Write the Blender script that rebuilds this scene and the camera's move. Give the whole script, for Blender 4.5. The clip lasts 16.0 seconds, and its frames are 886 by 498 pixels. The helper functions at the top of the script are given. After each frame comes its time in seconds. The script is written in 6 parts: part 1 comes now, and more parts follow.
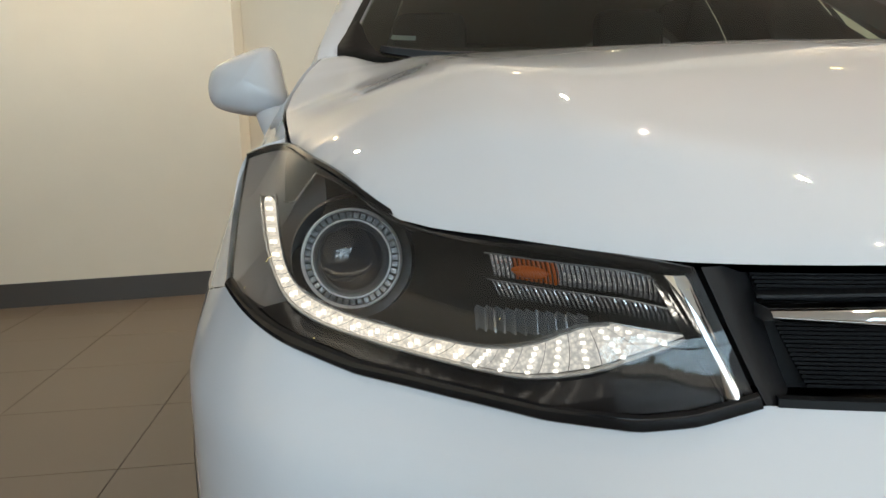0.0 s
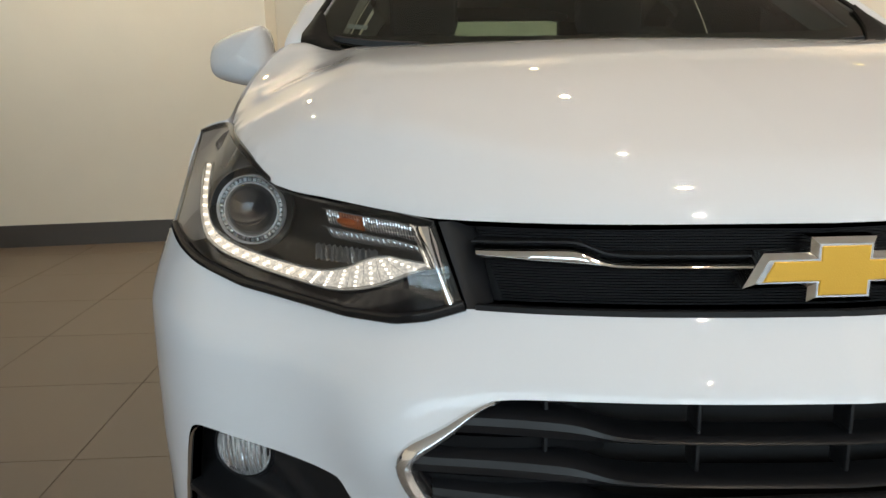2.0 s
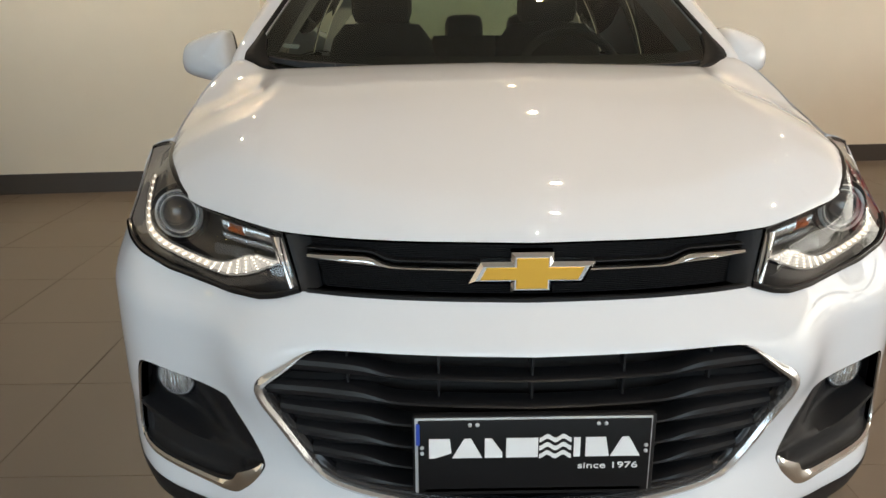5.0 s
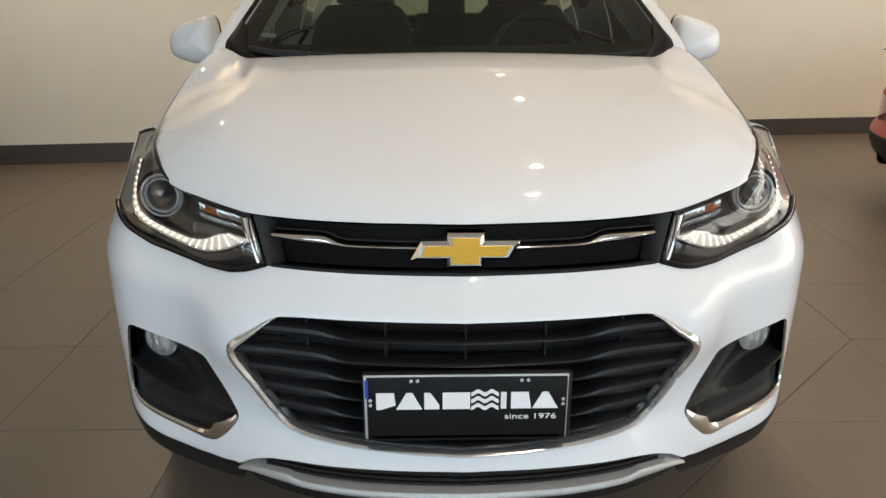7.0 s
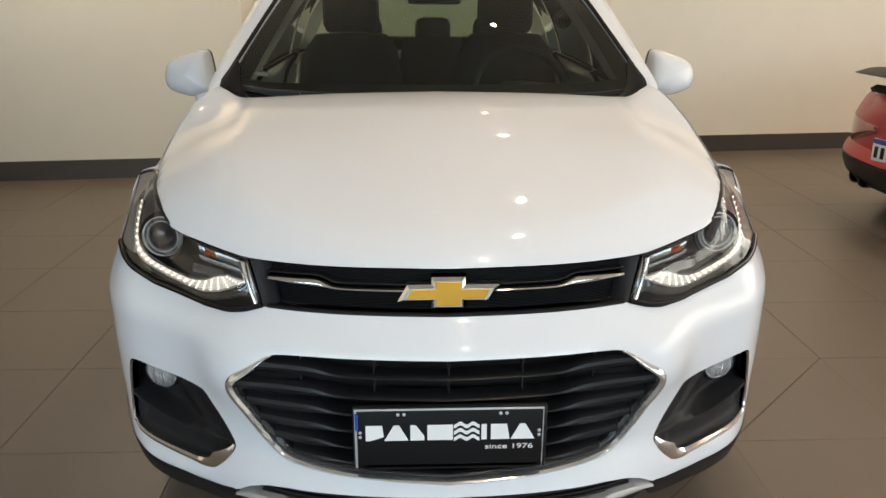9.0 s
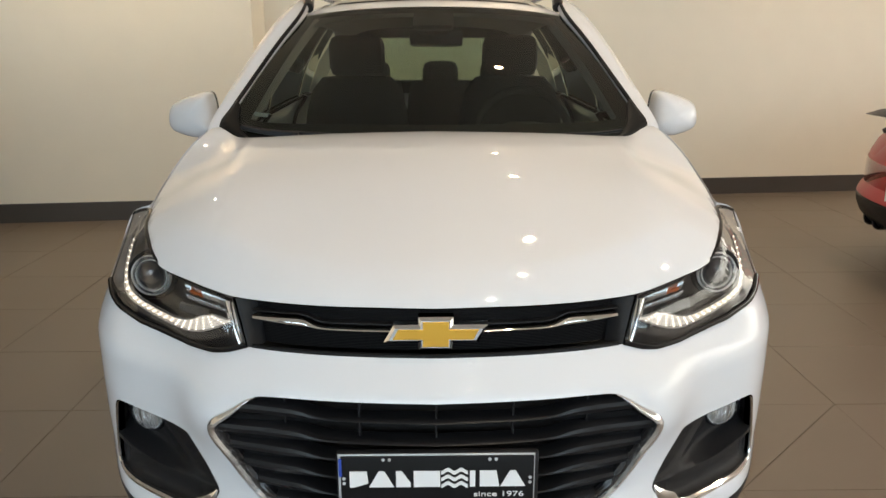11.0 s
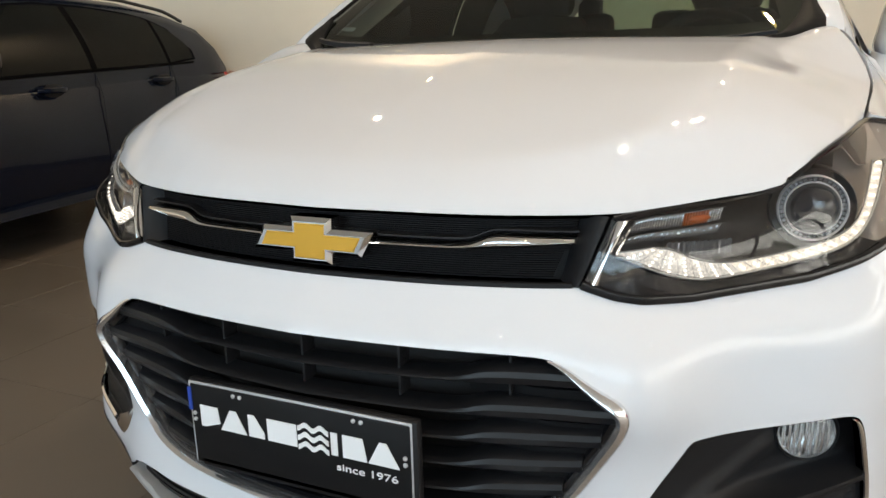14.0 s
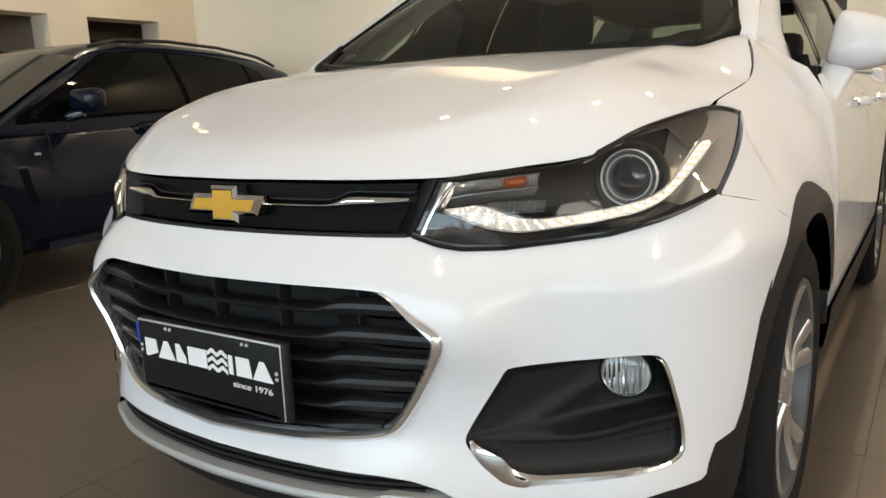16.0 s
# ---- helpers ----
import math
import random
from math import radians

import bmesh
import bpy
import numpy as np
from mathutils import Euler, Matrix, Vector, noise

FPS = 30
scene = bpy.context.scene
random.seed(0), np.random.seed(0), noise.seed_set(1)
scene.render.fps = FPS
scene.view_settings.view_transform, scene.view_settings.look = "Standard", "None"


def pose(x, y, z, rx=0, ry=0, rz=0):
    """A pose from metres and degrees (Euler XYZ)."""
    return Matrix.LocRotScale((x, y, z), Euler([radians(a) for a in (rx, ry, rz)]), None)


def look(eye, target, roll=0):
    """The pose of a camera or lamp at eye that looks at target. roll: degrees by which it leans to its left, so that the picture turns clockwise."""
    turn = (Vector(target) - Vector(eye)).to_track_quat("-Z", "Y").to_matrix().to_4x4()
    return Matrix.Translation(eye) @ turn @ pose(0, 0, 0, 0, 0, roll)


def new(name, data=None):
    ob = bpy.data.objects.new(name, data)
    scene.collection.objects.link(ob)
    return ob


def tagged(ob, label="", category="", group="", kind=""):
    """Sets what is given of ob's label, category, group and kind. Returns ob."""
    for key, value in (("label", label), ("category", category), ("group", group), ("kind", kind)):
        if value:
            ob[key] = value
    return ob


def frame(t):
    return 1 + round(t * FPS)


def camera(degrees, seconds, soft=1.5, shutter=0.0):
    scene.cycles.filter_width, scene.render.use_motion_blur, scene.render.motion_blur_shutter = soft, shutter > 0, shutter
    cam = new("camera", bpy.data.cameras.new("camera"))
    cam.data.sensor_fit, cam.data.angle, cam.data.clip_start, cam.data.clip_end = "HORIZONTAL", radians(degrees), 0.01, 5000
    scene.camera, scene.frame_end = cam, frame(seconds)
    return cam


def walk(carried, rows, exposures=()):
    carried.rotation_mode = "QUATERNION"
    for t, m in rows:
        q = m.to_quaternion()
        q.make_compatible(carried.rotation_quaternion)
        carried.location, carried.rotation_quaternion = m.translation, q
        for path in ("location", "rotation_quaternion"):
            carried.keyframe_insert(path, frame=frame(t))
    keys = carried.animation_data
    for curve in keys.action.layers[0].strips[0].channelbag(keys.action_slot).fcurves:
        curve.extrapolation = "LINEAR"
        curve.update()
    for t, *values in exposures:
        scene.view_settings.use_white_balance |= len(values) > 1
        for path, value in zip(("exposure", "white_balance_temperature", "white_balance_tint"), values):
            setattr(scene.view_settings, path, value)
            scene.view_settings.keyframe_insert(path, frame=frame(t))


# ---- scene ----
cam = camera(61.12, 16.0)
# seconds, place in metres, turn in degrees
ROWS = [
    (0.0, -0.6377, -0.3389, 0.9592, 81.53, 1.92, -6.59),
    (0.5, -0.6155, -0.4102, 0.9566, 82.56, 1.76, -5.26),
    (1.0, -0.5851, -0.5248, 0.9704, 80.37, 1.51, -4.13),
    (1.5, -0.5209, -0.5897, 0.9822, 79.39, 1.07, -3.49),
    (2.0, -0.4353, -0.6547, 1.0051, 77.97, 0.94, -2.75),
    (2.5, -0.3783, -0.7044, 1.0252, 76.27, 0.57, -1.77),
    (3.0, -0.3381, -0.7884, 1.0534, 75.94, 0.32, -1.21),
    (3.5, -0.3006, -0.8817, 1.0956, 75.84, 0.28, -0.70),
    (4.0, -0.2707, -0.9579, 1.1424, 75.53, 0.09, -0.32),
    (4.5, -0.2257, -1.0151, 1.1761, 74.32, -0.04, -0.72),
    (5.0, -0.1631, -1.0674, 1.2004, 73.31, 0.25, -1.16),
    (7.5, -0.0652, -1.2664, 1.2947, 70.40, -0.04, -1.14),
    (8.0, -0.0641, -1.2907, 1.3169, 70.13, -0.08, -1.44),
    (8.5, -0.0603, -1.3037, 1.3532, 70.08, -0.02, -1.68),
    (9.0, -0.0603, -1.3138, 1.3829, 71.17, -0.13, -2.01),
    (11.5, 0.0529, -1.2623, 1.3509, 75.32, 0.32, 0.47),
    (12.0, 0.1952, -1.1992, 1.3266, 76.09, 0.39, 4.91),
    (12.5, 0.2920, -1.0937, 1.2782, 75.43, 0.19, 8.70),
    (13.0, 0.3856, -0.9310, 1.2163, 74.54, 0.18, 13.29),
    (13.5, 0.5039, -0.8613, 1.1669, 73.84, 0.71, 17.90),
    (14.0, 0.6039, -0.8026, 1.0754, 75.29, 1.36, 24.31),
    (14.5, 0.6937, -0.8036, 1.0115, 76.09, 2.46, 25.89),
    (15.0, 0.7986, -0.8360, 0.9964, 78.40, 2.13, 28.06),
    (15.5, 0.9171, -0.8334, 0.9872, 79.17, 1.67, 30.57),
    (16.0, 1.0682, -0.8409, 0.9831, 78.99, 2.33, 33.14),
]
# the clip's camera sets its exposure and white balance on the way
EXPOSURES = [(0.0, -0.02, 6730, 11.5), (2.0, -0.06, 6980, 13.0), (3.5, -0.05, 7030, 14.5), (5.0, -0.1, 7130, 14.5), (7.0, -0.05, 6930, 14.0), (9.0, -0.01, 6920, 14.0), (12.0, -0.04, 7100, 14.5), (13.5, -0.03, 6900, 14.2), (14.5, 0.02, 6880, 14.0), (16.0, 0.04, 7080, 14.5)]
walk(cam, [(t, pose(x, y, z, rx, ry, rz)) for t, x, y, z, rx, ry, rz in ROWS], EXPOSURES)

# ---------------------------------------------------------------- light
world = bpy.data.worlds.new("sky")
scene.world = world
world.use_nodes = True
wn = world.node_tree
sky = wn.nodes.new("ShaderNodeTexSky")
sky.sky_type, sky.sun_disc, sky.sun_elevation, sky.sun_rotation = "NISHITA", False, radians(50), radians(150)
wn.links.new(sky.outputs[0], wn.nodes["Background"].inputs[0])
wn.nodes["Background"].inputs[1].default_value = 0.12

sun = new("sun", bpy.data.lights.new("sun", "SUN"))
sun.data.energy, sun.data.angle, sun.data.color = 2.0, radians(0.6), (1.0, 0.95, 0.88)
sun.matrix_world = look((0, 0, 10), (3.0, 4.0, 2.0))
# the street's brightness seen through the shop fronts
STREET_FRONT, STREET_SIDE = 6.0, 4.8


# ---------------------------------------------------------------- materials


def material(name, colour, rough=0.5, metal=0.0, coat=0.0, bump=0.0, scale=40.0, vary=0.0, emit=0.0, coat_rough=0.03, spec=0.5, detail=4.0):
    """A surface with fine relief and a slow change of tone, both at real size."""
    m = bpy.data.materials.new(name)
    m.use_nodes = True
    nt = m.node_tree
    b = nt.nodes["Principled BSDF"]
    b.inputs["Base Color"].default_value = (*colour, 1)
    b.inputs["Roughness"].default_value = rough
    b.inputs["Metallic"].default_value = metal
    b.inputs["Coat Weight"].default_value = coat
    b.inputs["Coat Roughness"].default_value = coat_rough
    b.inputs["Specular IOR Level"].default_value = spec
    if emit:
        b.inputs["Emission Color"].default_value = (*colour, 1)
        b.inputs["Emission Strength"].default_value = emit
    if bump or vary:
        tc = nt.nodes.new("ShaderNodeTexCoord")
        fine = nt.nodes.new("ShaderNodeTexNoise")
        fine.inputs["Scale"].default_value, fine.inputs["Detail"].default_value = scale, detail
        nt.links.new(tc.outputs["Object"], fine.inputs["Vector"])
        if bump:
            bp = nt.nodes.new("ShaderNodeBump")
            bp.inputs["Strength"].default_value, bp.inputs["Distance"].default_value = bump, 0.004
            nt.links.new(fine.outputs["Fac"], bp.inputs["Height"])
            nt.links.new(bp.outputs[0], b.inputs["Normal"])
        if vary:
            slow = nt.nodes.new("ShaderNodeTexNoise")
            slow.inputs["Scale"].default_value, slow.inputs["Detail"].default_value = scale / 25, 6.0
            nt.links.new(tc.outputs["Object"], slow.inputs["Vector"])
            mixn = nt.nodes.new("ShaderNodeMix")
            mixn.data_type = "RGBA"
            mixn.inputs["A"].default_value = (*[c * (1 - vary) for c in colour], 1)
            mixn.inputs["B"].default_value = (*[min(1, c * (1 + vary)) for c in colour], 1)
            nt.links.new(slow.outputs["Fac"], mixn.inputs["Factor"])
            nt.links.new(mixn.outputs["Result"], b.inputs["Base Color"])
            rr = nt.nodes.new("ShaderNodeMapRange")
            rr.inputs["To Min"].default_value, rr.inputs["To Max"].default_value = rough * (1 - vary), min(1, rough * (1 + vary))
            nt.links.new(slow.outputs["Fac"], rr.inputs["Value"])
            nt.links.new(rr.outputs[0], b.inputs["Roughness"])
    return m


def clear(name, tint, rough=0.0, ior=1.5):
    """Thin glass or clear plastic: it lets light through, tinted, and mirrors by Fresnel."""
    m = bpy.data.materials.new(name)
    m.use_nodes = True
    nt = m.node_tree
    nt.nodes.remove(nt.nodes["Principled BSDF"])
    out = nt.nodes["Material Output"]
    tr, gl, fr, mx = (nt.nodes.new("ShaderNode" + k) for k in ("BsdfTransparent", "BsdfGlossy", "Fresnel", "MixShader"))
    tr.inputs[0].default_value = (*tint, 1)
    gl.inputs["Roughness"].default_value = rough
    fr.inputs["IOR"].default_value = ior
    nt.links.new(fr.outputs[0], mx.inputs[0])
    nt.links.new(tr.outputs[0], mx.inputs[1])
    nt.links.new(gl.outputs[0], mx.inputs[2])
    nt.links.new(mx.outputs[0], out.inputs[0])
    return m


WHITE = material("white_paint", (0.66, 0.67, 0.69), 0.5, spec=0.12, coat=1.0, coat_rough=0.015, bump=0.012, scale=900, detail=1)
BLACK = material("black_plastic", (0.010, 0.010, 0.011), 0.45, bump=0.2, scale=1400, vary=0.15, spec=0.26)
GLOSSBLACK = material("gloss_black_plastic", (0.006, 0.006, 0.007), 0.12)
# near black, for surfaces that stand for deep shade
DARK = material("deep_shade_black", (0.004, 0.004, 0.004), 0.9)
CHROME = material("chrome", (0.88, 0.88, 0.88), 0.06, metal=1.0)
BRIGHT = material("bright_silver_trim", (0.84, 0.84, 0.85), 0.13, metal=0.92)
SATIN = material("satin_silver", (0.50, 0.51, 0.52), 0.38, metal=0.35, bump=0.05, scale=800)
RUBBER = material("tyre_rubber", (0.010, 0.010, 0.010), 0.8, bump=0.3, scale=300, vary=0.2, spec=0.15)
ALLOY = material("silver_alloy", (0.62, 0.63, 0.64), 0.28, metal=0.9)
LENS = clear("clear_lens", (0.93, 0.93, 0.93), 0.0, 1.72)
SCREEN = clear("tinted_glass", (0.35, 0.43, 0.36), 0.0, 1.60)
GOLD = material("gold_insert", (0.72, 0.40, 0.055), 0.35, metal=0.55, bump=0.15, scale=700)

# ---------------------------------------------------------------- mesh tools


def mesh_ob(name, verts, faces, mat, parent=None, normals=None, smooth=True, label=""):
    me = bpy.data.meshes.new(name)
    me.from_pydata([tuple(v) for v in verts], [], [tuple(f) for f in faces])
    me.materials.append(mat)
    for p in me.polygons:
        p.use_smooth = smooth
    if normals is not None:
        me.normals_split_custom_set_from_vertices([tuple(n) for n in normals])
    me.update()
    ob = new(name, me)
    ob.parent = parent
    if label:
        tagged(ob, label)
    return ob


def part(name, bm, mat, parent=None, label="", smooth=False, angle=35):
    """Links a bmesh as one mesh object under a thing or a part."""
    bmesh.ops.recalc_face_normals(bm, faces=bm.faces)
    me = bpy.data.meshes.new(name)
    if smooth:
        for f in bm.faces:
            f.smooth = True
        for e in bm.edges:
            if len(e.link_faces) == 2 and e.calc_face_angle(0) > radians(angle):
                e.smooth = False
    bm.to_mesh(me)
    bm.free()
    me.materials.append(mat)
    ob = new(name, me)
    ob.parent = parent
    if label:
        tagged(ob, label)
    return ob


def empty(name, place, label="", category="", group="", turn=0.0):
    ob = new(name)
    ob.matrix_world = pose(*place, 0, 0, turn)
    ob.empty_display_size = 0.1
    return tagged(ob, label, category, group)


def box(bm, cx, cy, cz, sx, sy, sz, r=0.0, m=None, seg=2):
    """A box with rounded edges, by its centre and full sizes, added to bm."""
    new_v = bmesh.ops.create_cube(bm, size=1.0)["verts"]
    bmesh.ops.scale(bm, vec=(sx, sy, sz), verts=new_v)
    if r:
        es = list({e for v in new_v for e in v.link_edges})
        res = bmesh.ops.bevel(bm, geom=es, offset=r, segments=seg, affect="EDGES", profile=0.5)
        new_v = list({v for f in res["faces"] for v in f.verts} | {v for v in new_v if v.is_valid})
    mat = Matrix.Translation((cx, cy, cz))
    if m is not None:
        mat = mat @ m
    bmesh.ops.transform(bm, matrix=mat, verts=new_v)
    return new_v


def rbox(name, c, s, r, mat, parent=None, label="", m=None):
    bm = bmesh.new()
    box(bm, *c, *s, r, m)
    return part(name, bm, mat, parent, label, smooth=True)


def smooth_fn(xs, ys, sigma, even=False):
    """A soft curve through knots: straight runs between them, blurred over sigma."""
    lo, hi = (-xs[-1] if even else xs[0]), xs[-1]
    g = np.linspace(lo - 4 * sigma, hi + 4 * sigma, 3000)
    step = g[1] - g[0]
    if even:
        v = np.interp(np.abs(g), xs, ys)
    else:
        v = np.interp(g, xs, ys)
    a, b = (ys[1] - ys[0]) / (xs[1] - xs[0]), (ys[-1] - ys[-2]) / (xs[-1] - xs[-2])
    v = np.where(g > hi, ys[-1] + b * (g - hi), v)
    v = np.where(g < lo, (ys[-1] - b * (g - lo)) if even else ys[0] + a * (g - lo), v)
    k = np.exp(-0.5 * (np.arange(-int(4 * sigma / step), int(4 * sigma / step) + 1) * step / sigma) ** 2)
    k /= k.sum()
    n = len(k) // 2
    w = np.convolve(np.pad(v, n, mode="edge"), k, "valid")
    return lambda x: np.interp(x, g, w)


def soft_path(pts, closed=False, n=8, rounds=2):
    """Corner-cutting of a polyline (Chaikin), for rounded outlines."""
    p = np.array(pts, float)
    for _ in range(rounds):
        q = np.roll(p, -1, 0) if closed else p[1:]
        a = p if closed else p[:-1]
        new_p = np.empty((2 * len(a), p.shape[1]))
        new_p[0::2], new_p[1::2] = 0.75 * a + 0.25 * q, 0.25 * a + 0.75 * q
        p = new_p if closed else np.vstack([p[:1], new_p, p[-1:]])
    return p


def spaced(p, step, closed=False):
    """The polyline p with points at even steps."""
    p = np.array(p, float)
    if closed:
        p = np.vstack([p, p[:1]])
    d = np.r_[0, np.cumsum(np.linalg.norm(np.diff(p, axis=0), axis=1))]
    n = max(2, int(round(d[-1] / step)))
    t = np.linspace(0, d[-1], n + 1)
    if closed:
        t = t[:-1]
    return np.stack([np.interp(t, d, p[:, k]) for k in range(p.shape[1])], 1)


def inside(poly, pts):
    x, y = pts[:, 0], pts[:, 1]
    res = np.zeros(len(pts), bool)
    a, b = poly, np.roll(poly, -1, 0)
    for (x0, y0), (x1, y1) in zip(a, b):
        if y0 != y1:
            res ^= ((y0 > y) != (y1 > y)) & (x < (x1 - x0) * (y - y0) / (y1 - y0) + x0)
    return res


def patch(name, outline, surf, mat, parent=None, holes=(), step=0.016, flange=0.014, push=0.0, label="", grid=None):
    """A panel: the region of a surface surf(a, b) -> points, inside an outline and outside the holes, with turned-in edges."""
    from mathutils.geometry import delaunay_2d_cdt
    rings = [spaced(outline, step, True)] + [spaced(h, step * 0.8, True) for h in holes]
    lo, hi = rings[0].min(0), rings[0].max(0)
    sa, sb = grid or (step, step)
    ga, gb = np.meshgrid(np.arange(lo[0] + sa / 2, hi[0], sa), np.arange(lo[1] + sb / 2, hi[1], sb))
    g = np.stack([ga.ravel(), gb.ravel()], 1)
    keep = inside(rings[0], g)
    for h in rings[1:]:
        keep &= ~inside(h, g)
    g = g[keep]
    allr = np.vstack(rings)
    near = np.full(len(g), True)
    for i in range(0, len(g), 2000):
        d = np.abs(g[i:i + 2000, None] - allr[None]) / (sa, sb)
        near[i:i + 2000] = (d.max(2).min(1) > 0.45)
    g = g[near]
    pts = np.vstack([allr, g])
    edges, at = [], 0
    for r in rings:
        n = len(r)
        edges += [(at + i, at + (i + 1) % n) for i in range(n)]
        at += n
    co, _, tris, *_ = delaunay_2d_cdt([Vector(p) for p in pts], edges, [], 0, 1e-7)
    co = np.array([tuple(c) for c in co])
    tris = np.array([t for t in tris if len(t) == 3])
    cen = co[tris].mean(1)
    keep = inside(rings[0], cen)
    for h in rings[1:]:
        keep &= ~inside(h, cen)
    tris = tris[keep]
    e = 1e-3
    P = surf(co[:, 0], co[:, 1])
    N = np.cross(surf(co[:, 0] + e, co[:, 1]) - surf(co[:, 0] - e, co[:, 1]), surf(co[:, 0], co[:, 1] + e) - surf(co[:, 0], co[:, 1] - e))
    N /= np.linalg.norm(N, axis=1, keepdims=True) + 1e-12
    P = P + push * N
    V, NN, F = list(P), list(N), [tuple(t) for t in tris]
    # turned-in edges
    for r in rings:
        if not flange:
            break
        R0 = surf(r[:, 0], r[:, 1])
        rn = np.cross(surf(r[:, 0] + e, r[:, 1]) - surf(r[:, 0] - e, r[:, 1]), surf(r[:, 0], r[:, 1] + e) - surf(r[:, 0], r[:, 1] - e))
        rn /= np.linalg.norm(rn, axis=1, keepdims=True) + 1e-12
        R0 = R0 + push * rn
        R1 = R0 - flange * rn
        tang = np.roll(R0, -1, 0) - np.roll(R0, 1, 0)
        side = np.cross(tang, rn)
        side /= np.linalg.norm(side, axis=1, keepdims=True) + 1e-12
        b0, n = len(V), len(r)
        V += list(R0) + list(R1)
        NN += list(side) + list(side)
        F += [(b0 + i, b0 + (i + 1) % n, b0 + n + (i + 1) % n, b0 + n + i) for i in range(n)]
    return mesh_ob(name, V, F, mat, parent, NN, label=label)


def sheet(G, wrap=False, close=False):
    """Faces of a grid of points; wrap joins the rows' ends, close joins first and last row."""
    n, m = G.shape[:2]
    F = []
    for i in range(n if close else n - 1):
        for j in range(m if wrap else m - 1):
            F.append((i * m + j, i * m + (j + 1) % m, ((i + 1) % n) * m + (j + 1) % m, ((i + 1) % n) * m + j))
    return G.reshape(-1, 3), F


def loft(name, G, mat, parent=None, wrap=False, close=False, label="", caps=False, angle=40):
    G = np.asarray(G, float)
    V, F = sheet(G, wrap, close)
    if caps and wrap:
        m = G.shape[1]
        F = F + [tuple(range(m))[::-1], tuple(range(len(V) - m, len(V)))]
    bm = bmesh.new()
    vs = [bm.verts.new(v) for v in V]
    for f in F:
        try:
            bm.faces.new([vs[i] for i in f])
        except ValueError:
            pass
    bmesh.ops.remove_doubles(bm, verts=bm.verts, dist=1e-5)
    return part(name, bm, mat, parent, label, smooth=True, angle=angle)


def sweep(name, path, prof, mat, parent=None, normal=(0, -1, 0), closed=False, label="", scale=None, caps=True, angle=40):
    """A profile (a, b) carried along a path: b lies along the normal, a across path and normal."""
    P = np.asarray(path, float)
    prof = np.asarray(prof, float)
    T = (np.roll(P, -1, 0) - np.roll(P, 1, 0)) if closed else np.gradient(P, axis=0)
    T /= np.linalg.norm(T, axis=1, keepdims=True) + 1e-12
    N = np.broadcast_to(np.asarray(normal, float), P.shape)
    A = np.cross(T, N)
    A /= np.linalg.norm(A, axis=1, keepdims=True) + 1e-12
    B = np.cross(A, T)
    s = np.ones((len(P), 2)) if scale is None else np.asarray(scale, float)
    if s.ndim == 1:
        s = np.stack([s, s], 1)
    G = P[:, None] + A[:, None] * (prof[None, :, :1] * s[:, None, :1]) + B[:, None] * (prof[None, :, 1:] * s[:, None, 1:])
    return loft(name, G, mat, parent, wrap=True, close=closed, label=label, caps=caps and not closed, angle=angle)


def ring_prof(w, h, n=10):
    t = np.linspace(0, 2 * np.pi, n, endpoint=False)
    return np.stack([w * np.cos(t), h * np.sin(t)], 1)


def lathe(name, prof, mat, parent=None, centre=(0, 0, 0), axis="Y", n=40, label="", angle=35, m=None):
    """A turned body: prof of (radius, along the axis)."""
    t = np.linspace(0, 2 * np.pi, n, endpoint=False)
    G = np.array([[(r * np.cos(a), h, r * np.sin(a)) for a in t] for r, h in prof])
    if axis == "X":
        G = G[..., [1, 0, 2]]
    if axis == "Z":
        G = G[..., [0, 2, 1]]
    if m is not None:
        G = G @ np.array(m.to_3x3()).T
    return loft(name, G + np.array(centre), mat, parent, wrap=True, label=label, angle=angle)


def outline_solid(name, outline, y0, y1, mat, parent=None, chamfer=0.0, at=None, label=""):
    """A flat shape in x and z, thick in y from y0 (front) to y1; chamfer: its front edge slopes in. at maps points to their place."""
    o = np.array(outline, float)
    n = len(o)
    nxt, prv = np.roll(o, -1, 0), np.roll(o, 1, 0)
    if chamfer:
        d1, d2 = o - prv, nxt - o
        d1 /= np.linalg.norm(d1, axis=1, keepdims=True)
        d2 /= np.linalg.norm(d2, axis=1, keepdims=True)
        n1, n2 = np.stack([-d1[:, 1], d1[:, 0]], 1), np.stack([-d2[:, 1], d2[:, 0]], 1)
        area = 0.5 * np.sum(o[:, 0] * nxt[:, 1] - nxt[:, 0] * o[:, 1])
        bis = n1 + n2
        bis /= (1 + np.sum(n1 * n2, 1))[:, None].clip(0.3)
        inn = o + np.sign(area) * chamfer * bis
    else:
        inn = o
    rows = [(o, y1), (o, y0 + chamfer), (inn, y0)] if chamfer else [(o, y1), (o, y0)]
    V = [(a, y, b) for r, y in rows for a, b in r]
    bm = bmesh.new()
    if at is not None:
        V = [at(v) for v in V]
    vs = [bm.verts.new(v) for v in V]
    for k in range(len(rows) - 1):
        for i in range(n):
            bm.faces.new([vs[k * n + i], vs[k * n + (i + 1) % n], vs[(k + 1) * n + (i + 1) % n], vs[(k + 1) * n + i]])
    bm.faces.new(vs[-n:])
    bm.faces.new(vs[:n][::-1])
    return part(name, bm, mat, parent, label)


